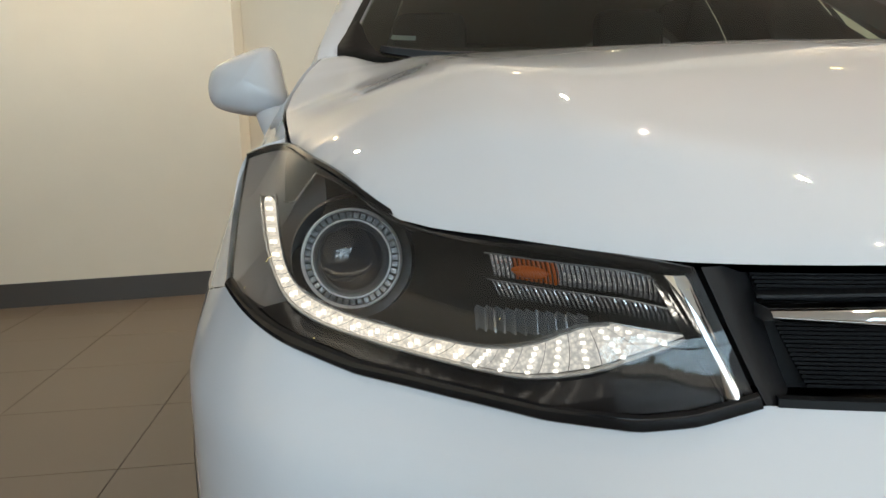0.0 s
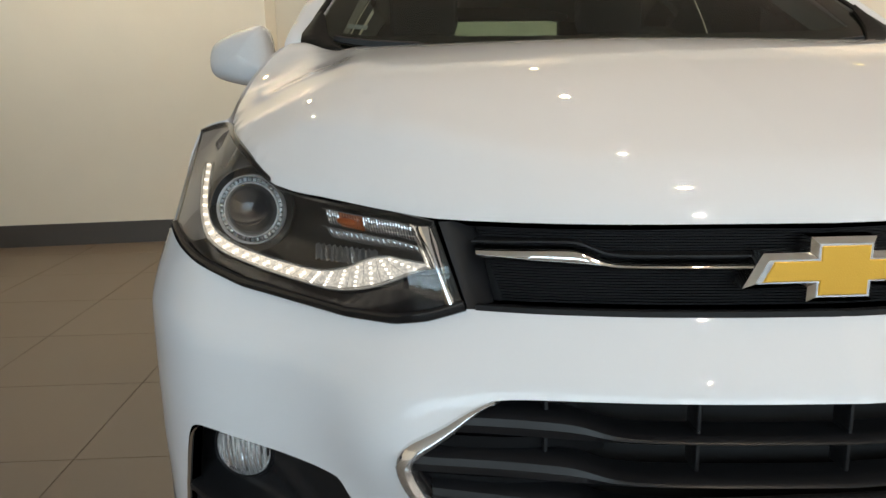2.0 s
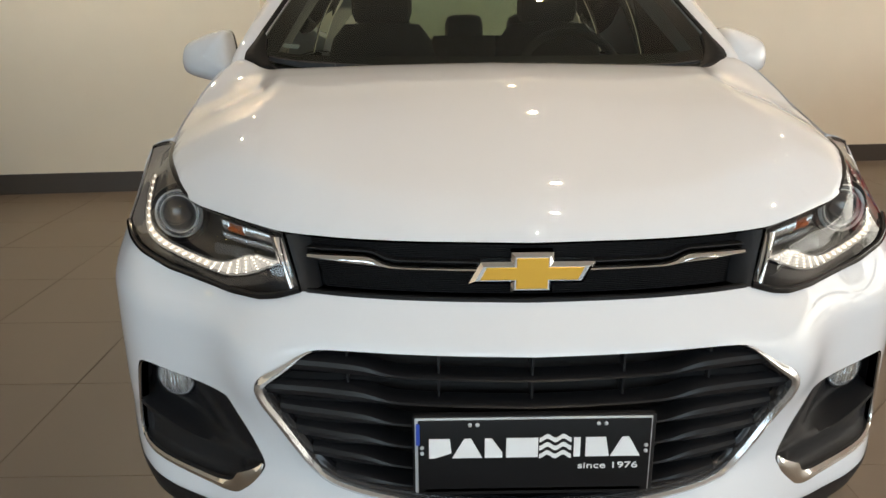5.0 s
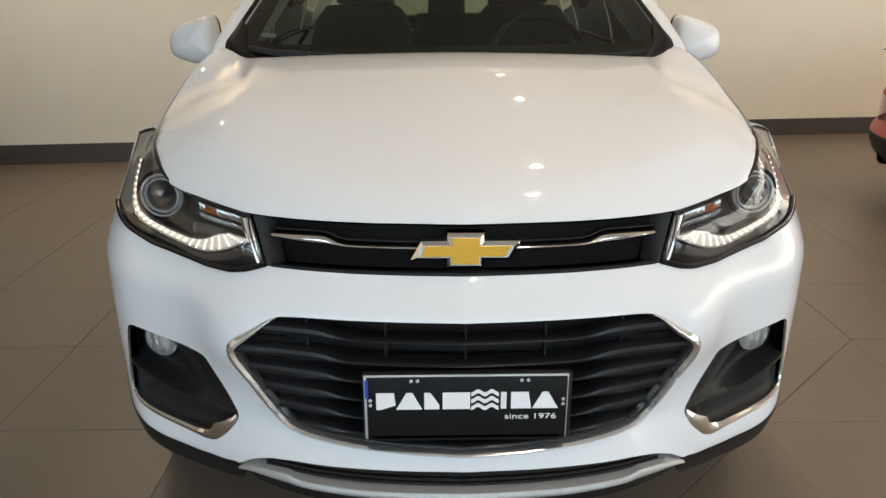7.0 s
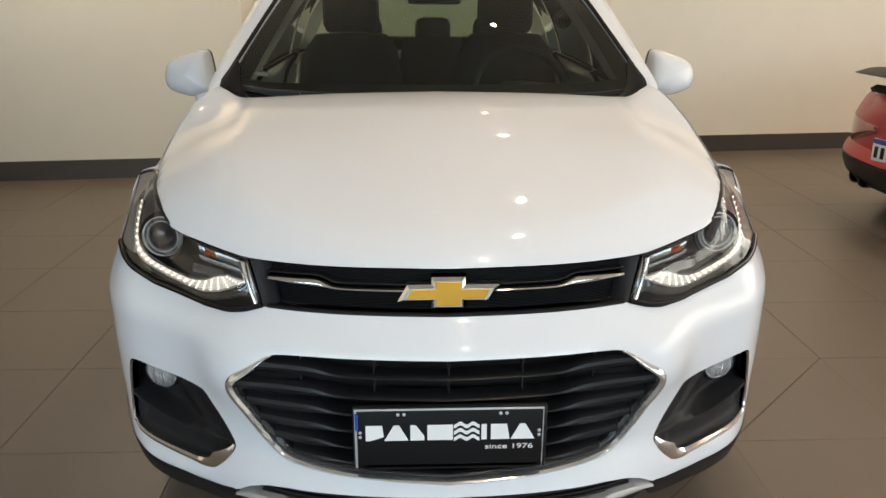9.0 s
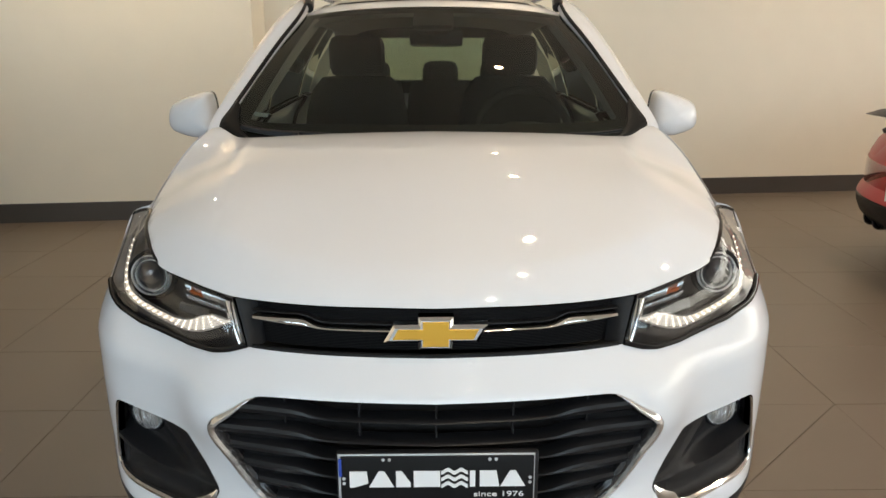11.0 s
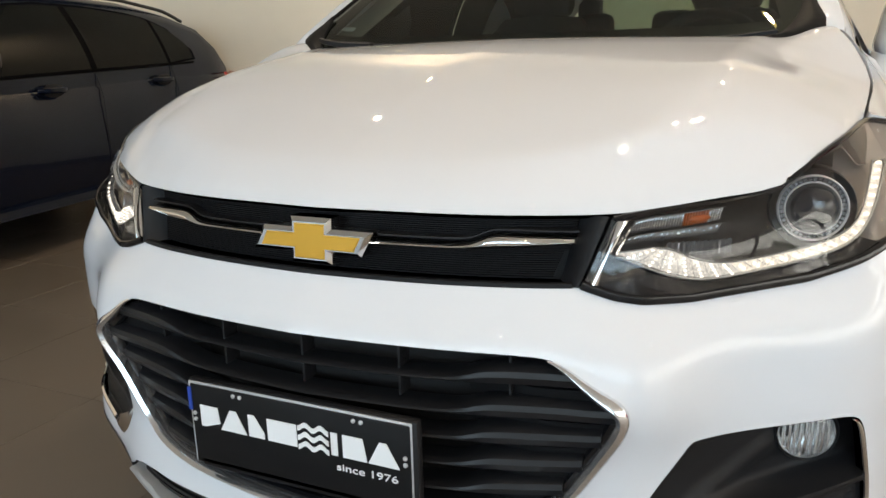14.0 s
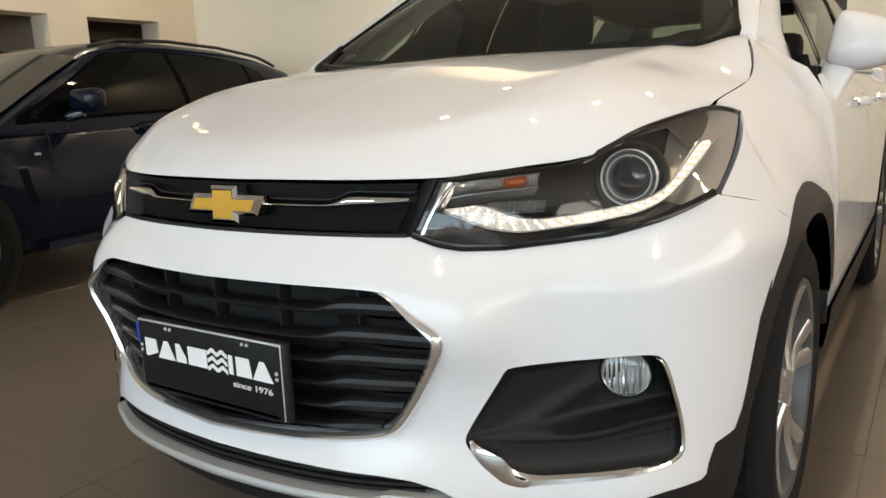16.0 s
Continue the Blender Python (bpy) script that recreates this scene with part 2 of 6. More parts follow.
def text_mesh(name, words, size, mat, parent, m, width=0.0, label=""):
    cu = bpy.data.curves.new(name, "FONT")
    cu.body, cu.size, cu.align_x, cu.align_y, cu.extrude = words, size, "LEFT", "BOTTOM", 0.0006
    tmp = new(name, cu)
    bpy.context.view_layer.update()
    me = bpy.data.meshes.new_from_object(tmp.evaluated_get(bpy.context.evaluated_depsgraph_get()))
    bpy.data.objects.remove(tmp)
    xs = [v.co.x for v in me.vertices]
    k = width / (max(xs) - min(xs)) if width else 1
    x0 = min(xs)
    for v in me.vertices:
        v.co.x = (v.co.x - x0) * k
    me.transform(m)
    me.materials.clear()
    me.materials.append(mat)
    ob = new(name, me)
    ob.parent = parent
    if label:
        tagged(ob, label)
    return ob

# ---------------------------------------------------------------- the showroom
WALLP = material("warm_white_wall", (0.82, 0.74, 0.60), 0.75, bump=0.08, scale=120, vary=0.03)
SKIRT = material("grey_skirting", (0.062, 0.052, 0.044), 0.45, bump=0.05, scale=200, vary=0.1)
CEIL = material("white_ceiling", (0.75, 0.72, 0.66), 0.8, bump=0.05, scale=100, vary=0.03)
LAMP = material("downlight_glow", (1.0, 0.80, 0.26), 0.5, emit=7.0)
BEAM = 66.0
TILE = material("taupe_porcelain", (0.126, 0.099, 0.075), 0.39, bump=0.03, scale=60, vary=0.10)
GROUT = material("dark_grout", (0.085, 0.068, 0.052), 0.8)

ROOM_R, ROOM_F, HIGH = 7.6, -5.6, 3.4


def wall_box(name, p, q, thick, z0, z1, mat, kind="structure", proud=0.0):
    """A wall between two floor points; its thickness lies to the left of the way p -> q."""
    p, q = np.array(p, float), np.array(q, float)
    d = (q - p) / np.linalg.norm(q - p)
    n = np.array((-d[1], d[0]))
    a = [p - n * proud, q - n * proud, q + n * thick, p + n * thick]
    bm = bmesh.new()
    lo = [bm.verts.new((*v, z0)) for v in a]
    hi = [bm.verts.new((*v, z1)) for v in a]
    bm.faces.new(lo[::-1])
    bm.faces.new(hi)
    for i in range(4):
        bm.faces.new([lo[i], lo[(i + 1) % 4], hi[(i + 1) % 4], hi[i]])
    return tagged(part(name, bm, mat), kind=kind)


wall_box("wall_back_left", (-1.37, 4.655), (-5.15, 4.275), -0.30, 0, HIGH, WALLP)
wall_box("wall_back_return", (-1.372, 5.12), (-1.372, 4.66), -0.2, 0, HIGH, WALLP)
wall_box("wall_back_right", (ROOM_R, 5.95), (-1.37, 5.10), -0.25, 0, HIGH, WALLP)
wall_box("wall_far_back", (-1.6, 7.4), (-10.0, 7.4), -0.2, 0, HIGH, WALLP)
wall_box("wall_back_side", (-1.572, 7.4), (-1.572, 5.14), 0.2, 0, HIGH, WALLP)
wall_box("skirting_left", (-1.385, 4.640), (-5.14, 4.2625), -0.012, 0, .15, SKIRT)
wall_box("skirting_right", (ROOM_R - .01, 5.936), (-1.17, 5.105), -0.012, 0, .15, SKIRT)

# side wall with two dark doorways
LX = -7.2
DOORS = [(2.72, 3.98), (4.44, 5.40)]
cuts = [ROOM_F] + [v for d in DOORS for v in d] + [7.4]
for a, b in zip(cuts[0::2], cuts[1::2]):
    wall_box("wall_left", (LX, b), (LX, a), -0.35, 0, HIGH, WALLP)
for a, b in DOORS:
    wall_box("wall_left_lintel", (LX, b), (LX, a), -0.35, 2.12, HIGH, WALLP)
DIM = material("dim_brown_wall", (0.50, 0.43, 0.34), 0.8, bump=0.05, scale=80, vary=0.1)
wall_box("wall_store_end", (LX - 1.6, 7.4), (LX - 1.6, 2.2), -0.2, 0, HIGH, DIM)
wall_box("wall_store_side", (LX - 1.6, 2.2), (LX - 0.35, 2.2), -0.2, 0, HIGH, DIM)
wall_box("wall_store_mid", (LX - 0.35, 4.2), (LX - 1.6, 4.2), -0.1, 0, HIGH, DIM)
bm = bmesh.new()
box(bm, LX - .8, 4.6, HIGH + .1, 2.0, 6.0, .2)
tagged(part("ceiling_store", bm, DIM), kind="structure")
WINDARK = material("dark_window", (0.01, 0.01, 0.012), 0.15)
w1 = rbox("dark_shutter", (LX - .60, 5.02, .97), (.03, .66, 1.90), .004, WINDARK)
tagged(w1, "dark glossy shutter door standing in the doorway", "door", kind="structure")

# shop front: posts, rails and panes
FRAME = material("aluminium_frame", (0.35, 0.35, 0.36), 0.4, metal=0.6, bump=0.03, scale=300)
PANE = clear("shop_glass", (0.96, 0.98, 0.97), 0.0, 1.45)
for k in range(7):
    x = LX + 2.467 * k
    f = rbox("shopfront_post", (x, ROOM_F, HIGH / 2), (.09, .12, HIGH), .006, FRAME)
    tagged(f, kind="structure")
for z in (.05, 2.55, HIGH - .05):
    tagged(rbox("shopfront_rail", (.2, ROOM_F, z), (14.9, .10, .10), .006, FRAME), kind="structure")
for k in range(6):
    p_ = rbox("window_pane", (LX + 2.467 * k + 1.233, ROOM_F, 1.72), (2.37, .01, 3.2), 0, PANE)
    p_.visible_shadow = False
    tagged(p_, kind="structure")

for k in range(7):
    tagged(rbox("side_post", (ROOM_R, ROOM_F + 1.82 * k, HIGH / 2), (.12, .09, HIGH), .006, FRAME), kind="structure")
for z in (.05, 2.55, HIGH - .05):
    tagged(rbox("side_rail", (ROOM_R, -.14, z), (.10, 10.92, .10), .006, FRAME), kind="structure")
for k in range(6):
    p_ = rbox("side_pane", (ROOM_R, ROOM_F + 1.82 * k + .91, 1.72), (.01, 1.73, 3.2), 0, PANE)
    p_.visible_shadow = False
    tagged(p_, kind="structure")


def street(name, sky_colour, sky_power, ground_power, tree_share, stretch, size=.75):
    """The bright street outside: sunlit paving below, sky above, dark trees and walls between."""
    m = bpy.data.materials.new(name)
    m.use_nodes = True
    nt = m.node_tree
    nt.nodes.remove(nt.nodes["Principled BSDF"])
    tc, sep, noise = (nt.nodes.new("ShaderNode" + k) for k in ("TexCoord", "SeparateXYZ", "TexNoise"))
    mp, em = nt.nodes.new("ShaderNodeMapping"), nt.nodes.new("ShaderNodeEmission")
    nt.links.new(tc.outputs["Object"], sep.inputs[0])
    nt.links.new(tc.outputs["Object"], mp.inputs[0])
    mp.inputs["Scale"].default_value = (1.0, 1.0, stretch)
    nt.links.new(mp.outputs[0], noise.inputs["Vector"])
    noise.inputs["Scale"].default_value, noise.inputs["Detail"].default_value, noise.inputs["Roughness"].default_value = size, 5.0, .62

    def ramp(source, stops):
        r = nt.nodes.new("ShaderNodeValToRGB")
        r.color_ramp.elements[0].position, r.color_ramp.elements[0].color = stops[0][0], (*stops[0][1], 1)
        r.color_ramp.elements[1].position, r.color_ramp.elements[1].color = stops[1][0], (*stops[1][1], 1)
        nt.links.new(source, r.inputs[0])
        return r.outputs[0]

    def mixed(fac, a, b):
        x = nt.nodes.new("ShaderNodeMix")
        x.data_type = "RGBA"
        nt.links.new(fac, x.inputs["Factor"])
        nt.links.new(a, x.inputs["A"])
        nt.links.new(b, x.inputs["B"])
        return x.outputs["Result"]

    def plain(c, k):
        n = nt.nodes.new("ShaderNodeRGB")
        n.outputs[0].default_value = (*[v * k for v in c], 1)
        return n.outputs[0]

    up = nt.nodes.new("ShaderNodeMath")
    up.operation, up.inputs[1].default_value = "MULTIPLY", .1
    nt.links.new(sep.outputs["Z"], up.inputs[0])
    rise = nt.nodes.new("ShaderNodeMath")
    rise.operation, rise.inputs[1].default_value = "MULTIPLY_ADD", .12
    nt.links.new(sep.outputs["Z"], rise.inputs[0])
    nt.links.new(noise.outputs["Fac"], rise.inputs[2])
    trees = ramp(rise.outputs[0], ((tree_share, (0, 0, 0)), (tree_share + .07, (1, 1, 1))))
    upper = mixed(trees, plain((.50, .52, .42), 1.0), plain(sky_colour, sky_power))
    high = ramp(up.outputs[0], ((.075, (0, 0, 0)), (.105, (1, 1, 1))))
    nt.links.new(mixed(high, plain((.86, .80, .72), ground_power), upper), em.inputs[0])
    nt.links.new(em.outputs[0], nt.nodes["Material Output"].inputs[0])
    return m


FRONT_STREET = street("street_in_front", (0.62, 0.82, 1.0), STREET_FRONT, 1.3, .62, .55)
SIDE_STREET = street("street_beside", (1.0, 0.98, 0.93), STREET_SIDE, 1.6, .60, .5, 1.5)
mesh_street = mesh_ob("backdrop_front", [(-11, -8.6, -.15), (11.5, -8.6, -.15), (11.5, -8.6, 5.5), (-11, -8.6, 5.5)], [(0, 1, 2, 3)], FRONT_STREET, smooth=False)
tagged(mesh_street, kind="structure")
mesh_street = mesh_ob("backdrop_side", [(10.6, -8.5, -.15), (10.6, 11.0, -.15), (10.6, 11.0, 5.5), (10.6, -8.5, 5.5)], [(0, 1, 2, 3)], SIDE_STREET, smooth=False)
tagged(mesh_street, kind="structure")

bm = bmesh.new()
box(bm, .4, .9, HIGH + .1, 17.6, 13.4, .2)
tagged(part("ceiling", bm, CEIL), kind="structure")

GROUND = material("outdoor_paving", (0.30, 0.29, 0.27), 0.8, bump=0.2, scale=30, vary=0.2)
bm = bmesh.new()
box(bm, 0, -200, -.26, 900, 900, .2)
tagged(part("ground", bm, GROUND), kind="structure")

# downlights in rows over the cars, each with its beam
# the x = -6.5 row is unseen, added to brighten the far left wall
for x in (-6.5, -4.88, -2.12, 0.62, 3.37, 6.1):
    for y in (-3.4, -1.75, -0.15, 1.45, 3.05, 4.65, 6.2):
        if y > 4 and -5.5 < x < -1.2:
            y = 4.22 + .1 * (x + 2.12)
            if x < -2.2:
                continue
        elif y > 5 and x > -5:
            continue
        if y > 5 and x < -5:
            y = 6.0
        if y < 2 and -5.5 < x < -1:
            continue
        if x > 0:
            y += .6 if y < 4 else .45
        d = empty("downlight", (x, y, HIGH), "round recessed ceiling downlight with a warm glow", "lamp", "ceiling downlights")
        lathe("rim", [(.052, 0), (.062, -.002), (.065, -.008), (.055, -.010), (.046, -.004)], CEIL, d, axis="Z", n=24)
        lathe("diffuser", [(.0, -.003), (.046, -.003), (.046, -.002)], LAMP, d, axis="Z", n=20)
        beam = new("downlight_beam", bpy.data.lights.new("downlight_beam", "SPOT"))
        beam.data.energy, beam.data.color = BEAM, (1.0, 0.86, 0.66)
        beam.data.spot_size, beam.data.spot_blend, beam.data.shadow_soft_size = radians(132), 1.0, 0.028
        beam.matrix_world = pose(x, y, HIGH - .014)

# floor: a bed and its tiles
bm = bmesh.new()
box(bm, 0, .9, -.0524, 18.4, 13.6, .1)
floor = tagged(part("floor", bm, GROUT), kind="structure")

# ---------------------------------------------------------------- the white car: its nose is at y = 0, its middle at x = 0
car = empty("suv_car", (0, 0, 0), "white compact suv with lit headlamps parked on the tiled floor", "car")

PLAN_X = [0, .1, .2, .30, .38, .45, .53, .60, .66, .724, .771, .812, .836, .852, .862, .867, .866, .862, .85]
PLAN_Y = [0, .003, .013, .034, .063, .10, .152, .196, .228, .268, .325, .405, .49, .60, .72, .85, 2.2, 3.2, 4.0]
_d = np.r_[0, np.cumsum(np.hypot(np.diff(PLAN_X), np.diff(PLAN_Y)))]
_raw_x = smooth_fn(list(_d), PLAN_X, 0.03)
plan_x = lambda a: np.maximum(_raw_x(a) - _raw_x(0.0), 0.97 * a * (a < .05))
plan_y = smooth_fn(list(_d), PLAN_Y, 0.03)
_s = np.linspace(0, _d[-1], 4000)
front_set = smooth_fn([.18, .25, .30, .335, .37, .40, .43, .46, .50, .60, .69, .715, .757, .78, .82, .86, .9], [.05, .028, .0, -.016, -.012, -.003, .004, .008, .010, 0, 0, .010, .042, .058, .068, .075, .085], .008)
shoulder = smooth_fn([.2, .34, .5, .715, .757, .78, .82, .86, .947, .97, 1.006, 1.05, 1.11], [.04, .012, 0, 0, .012, .022, .038, .052, .076, .098, .124, .155, .20], .010)
door_side = smooth_fn([.2, .34, .5, .715, .80, .90, .96, 1.0, 1.04, 1.08, 1.2], [.05, .02, .004, 0, .006, .020, .036, .062, .092, .108, .15], .012)


def body(s, z):
    """The car's outer skin at the distance s along its plan line from the middle (minus: its right side) and the height z."""
    s, z = np.asarray(s, float), np.asarray(z, float)
    a, e = np.abs(s), 1e-3
    tx, ty = (plan_x(a + e) - plan_x(np.abs(a - e)) * np.where(a < e, -1, 1)), (plan_y(a + e) - plan_y(np.abs(a - e)))
    ln = np.hypot(tx, ty) + 1e-12
    nx, ny = ty / ln * a / (a + .03), -tx / ln
    w = ny * ny
    y0 = plan_y(a) + .004 * (1 - np.exp(-a / .12)) - .004
    back = np.clip((y0 - 0.95) / 0.35, 0, 1)
    back = back * back * (3 - 2 * back)
    off = w * front_set(z) + (1 - w) * ((1 - back) * shoulder(z) + back * door_side(z))
    off = off - .031 * np.exp(-((a - .475) / .09) ** 2 - ((z - .635) / .08) ** 2) + .012 * np.exp(-((a - .355) / .10) ** 2 - ((z - .455) / .04) ** 2)
    x = np.where(a < 1e-9, 0, plan_x(a)) - nx * off
    return np.stack([np.sign(s) * x, y0 - ny * off, z + 0 * s], -1)


def s_x(x, z):
    """The plan distance at which the skin at height z reaches this x (front part)."""
    p = body(_s[:1500], np.full(1500, z))
    return float(np.interp(x, np.maximum.accumulate(p[:, 0]), _s[:1500]))


def s_y(y, z):
    p = body(_s, np.full(len(_s), z))
    return float(np.interp(y, np.maximum.accumulate(p[:, 1]), _s))


def front(pts):
    """Outline points (x, z) on the nose, as (s, z)."""
    return [(s_x(x, z), z) for x, z in pts]


def flank(pts):
    """Outline points (y, z) on the side, as (s, z)."""
    return [(s_y(y, z), z) for y, z in pts]


def both(half):
    """A closed outline from its right half, listed from the middle round to the middle."""
    return [tuple(p) for p in half] + [(-a, b) for a, b in half[::-1]]


def flip(pts):
    return [(-a, b) for a, b in pts]


WHEEL_Y, WHEEL_Z, WHEELBASE = 0.87, 0.338, 2.555
ARCH = [(0.87 + 0.445 * math.cos(a), 0.345 + 0.445 * math.sin(a)) for a in np.linspace(radians(176), radians(4), 24)]

# lines on the skin, right half
HL_LOW = [(.379, .775), (.42, .7615), (.454, .7555), (.51, .7545), (.578, .761), (.645, .769), (.712, .789), (.769, .82)]
hl_low = front(HL_LOW)
GRILLE_MOUTH = [(0, .702), (.2, .702), (.345, .699), (.37, .69), (.408, .66), (.440, .640), (.450, .625), (.443, .600), (.420, .558), (.394, .515), (.370, .478), (.348, .455), (.310, .445), (.205, .439), (.10, .433), (0, .429)]
mouth = [(0, .702)] + [tuple(p) for p in soft_path(front(GRILLE_MOUTH), rounds=2)[1:-1]] + [(0, .429)]
BEZEL = [(.519, .558), (.523, .568), (.535, .5715), (.62, .578), (.712, .586), (.733, .576), (.745, .52), (.757, .45), (.758, .398), (.715, .386), (.65, .378), (.58, .372), (.525, .372), (.49, .40), (.459, .440), (.462, .456), (.500, .525)]
bezel = soft_path(front(BEZEL), closed=True, rounds=2)
low_edge = front([(.74, .345), (.66, .331), (.57, .327), (.50, .333), (.463, .343), (.43, .366), (.39, .380), (.34, .386), (.2, .390), (0, .392)])
arch_front = flank([(.535, .655), (.49, .60), (.463, .52), (.448, .45)])
corner = flank([(.430, .414), (.380, .404), (.366, .375), (.362, .348)])
half = [(0, .777)] + front([(.2, .777)]) + hl_low + flank([(.56, .79), (.668, .742)]) + flank([ARCH[5], ARCH[3]]) + arch_front + corner + low_edge
bumper = patch("front_bumper", both(half), body, WHITE, car, holes=[both(mouth), bezel, flip(bezel)], step=0.013, flange=0.02)

# hood: a crowned sheet with soft ridges towards its sides
hood_edge_y = smooth_fn([0, .2, .30, .40, .45, .53, .60, .65, .69, .715], [.082, .098, .118, .152, .178, .232, .286, .355, .46, .58], .012, even=True)
hood_edge_z = smooth_fn([0, .3, .41, .50, .56, .60, .64, .68, .715, .76], [.864, .864, .865, .876, .884, .892, .916, .944, .962, .985], .012, even=True)
_mid = np.polyfit([.10, .18, .25, .37, .52, .68, .80, .90, .985], [.900, .930, .956, .996, 1.037, 1.073, 1.0915, 1.1005, 1.1000], 4)
hood_mid_z = lambda y: np.polyval(_mid, y)
_ye = [.02, .12, .178, .232, .286, .355, .46, .58, .70, .80, .87, .93, 1.0, 1.075, 1.12]
hood_half = smooth_fn(_ye, [.46, .462, .47, .53, .60, .65, .69, .715, .729, .737, .728, .712, .690, .672, .66], .010)
hood_side_z = smooth_fn(_ye, [.868, .870, .874, .880, .893, .920, .948, .962, .984, 1.003, 1.036, 1.066, 1.084, 1.106, 1.118], .012)


nose_roll = smooth_fn([-.06, 0, .004, .012, .03, .06, .12, .3], [-.10, .0, .0085, .019, .035, .063, .13, .36], .003)


def ease(v, a, b):
    k = np.clip((v - a) / (b - a), 0, 1)
    return k * k * (3 - 2 * k)


def bonnet(x, y):
    """The hood's height over the plan: a flat crown that rolls down to its sides, with a soft ridge towards each."""
    x, y = np.asarray(x, float), np.asarray(y, float)
    a = np.abs(x)
    mid, side, half_ = hood_mid_z(y), hood_side_z(y), hood_half(y)
    crest = .455 + .088 * y
    top_z = mid - .016 * ease(y, .45, .78) + .004 * ease(y, .82, .95) - .008 * (1 - ease(y, .20, .45))
    inner = mid + (top_z - mid) * (a / crest) ** 2 + .0012 * np.exp(-a / .06)
    f = (a - crest) / np.maximum(half_ - crest, .07)
    outer = .05 * (1 - ease(y, .16, .30)) + top_z + (side - top_z) * np.where(f > 0, np.abs(f) ** (1.0 + .45 * ease(y, .75, .55)), f)
    soft = np.interp(y, [.15, .35, .55, .80, .95], [.016, .010, .0055, .0045, .003])
    top = -soft * np.logaddexp(-inner / soft, -outer / soft) + .6931 * soft * np.exp(-((a - crest) / .12) ** 2)
    top = top + ease(y, .30, .60) * (.0030 * np.exp(-((a - crest) / .023) ** 2) - .0016 * np.exp(-((a - crest - .055) / .030) ** 2))
    nose = hood_edge_z(x) + nose_roll(y - hood_edge_y(x))
    k = .010
    corner_rise = .036 * ease(y, .90, 1.10) * ease(a, .54, .66)
    return np.stack([x, y, -k * np.logaddexp(-top / k, -nose / k) + .0006 + corner_rise], -1)


gap_r = [(.715, .585), (.728, .70), (.737, .80), (.730, .86), (.712, .93), (.688, 1.0), (.674, 1.075), (.60, .995), (.535, .925), (.46, .945), (.3, .975), (0, .985)]
front_r = [(float(x), float(hood_edge_y(x))) for x in np.linspace(0, .712, 40)]
hood = patch("hood", both([(a, b) for a, b in front_r + gap_r]), bonnet, WHITE, car, step=0.016, flange=0.018)

# front fenders: columns from arch and seam up to the edges of lamp and hood
def hood_at(x, y):
    return (x + .004, y, float(bonnet(np.array(x), np.array(y))[2]) + .001)


ARCH_TOP = lambda y: (y, .345 + math.sqrt(max(.445 ** 2 - (y - .87) ** 2, 0)))
FENDER = [((.430, .8172), (.776, .430, .8215)), ((.50, .8032), (.780, .516, .866)), ((.56, .7890), (.781, .570, .914)), ((.61, .7680), (.770, .597, .949)), ((.64, .7560), (.745, .594, .959)), ((.668, .7405), (.721, .590, .963)), (ARCH_TOP(.73), hood_at(.722, .645)),
          (ARCH_TOP(.79), hood_at(.729, .70)), (ARCH_TOP(.86), hood_at(.735, .76)), (ARCH_TOP(.93), hood_at(.736, .82)), (ARCH_TOP(1.0), hood_at(.726, .885)), (ARCH_TOP(1.08), hood_at(.708, .95)), (ARCH_TOP(1.16), hood_at(.686, 1.01)), (ARCH_TOP(1.23), (.690, 1.075, 1.102)),
          ((1.27, .52), (.722, 1.15, 1.082)), ((1.272, .46), (.746, 1.215, 1.056)), ((1.272, .42), (None, 1.272, 1.034))]
_t = np.linspace(0, len(FENDER) - 1, 90)
_k = np.arange(len(FENDER))
_low_edge = np.stack([np.interp(_t, _k, [q[i] for q, _ in FENDER]) for i in (0, 1)], 1)
_top_want = np.array([[body(s_y(p[1], p[2]), p[2])[0] if p[0] is None else p[0], p[1], p[2]] for _, p in FENDER])
_top_edge = np.stack([np.interp(_t, _k, _top_want[:, i]) for i in range(3)], 1)
for _ in range(6):
    for arr in (_top_edge, _low_edge):
        arr[1:-1] = .25 * arr[:-2] + .5 * arr[1:-1] + .25 * arr[2:]
fender_grid = []
for n_, ((ql, zl), pt) in enumerate(zip(_low_edge, _top_edge)):
    bs = np.linspace(0, 1, 30)
    col = []
    near_door = max(float(ease(n_ / 89, .84, .99)), 1 - float(ease(n_ / 89, .10, .26)))
    curl = 1.25 + 2.4 * float(ease(n_ / 89, .50, .95))
    start = body(s_y(ql, zl), zl)
    for f in bs:
        y_, z_ = ql + (pt[1] - ql) * f, zl + (pt[2] - zl) * f
        skin = body(s_y(y_, z_), z_)
        bow = pt[0] + (start[0] - pt[0]) * (1 - f ** curl)
        col.append(((1 - near_door) * bow + near_door * skin[0], y_, z_))
    col = np.array(col)
    col = col + (pt - col[-1])[None] * (bs ** 2.2)[:, None]
    fender_grid.append(np.vstack([col[:1] - (.02, 0, 0), col, col[-1:] - (0.006, 0, .022), col[-1:] - (0.07, 0, .024)]))
fender_grid = np.array(fender_grid)
for _ in range(30):
    inner_rows = fender_grid[:, 2:-3]
    fender_grid[1:-1, 2:-3] = .25 * inner_rows[:-2] + .5 * inner_rows[1:-1] + .25 * inner_rows[2:]
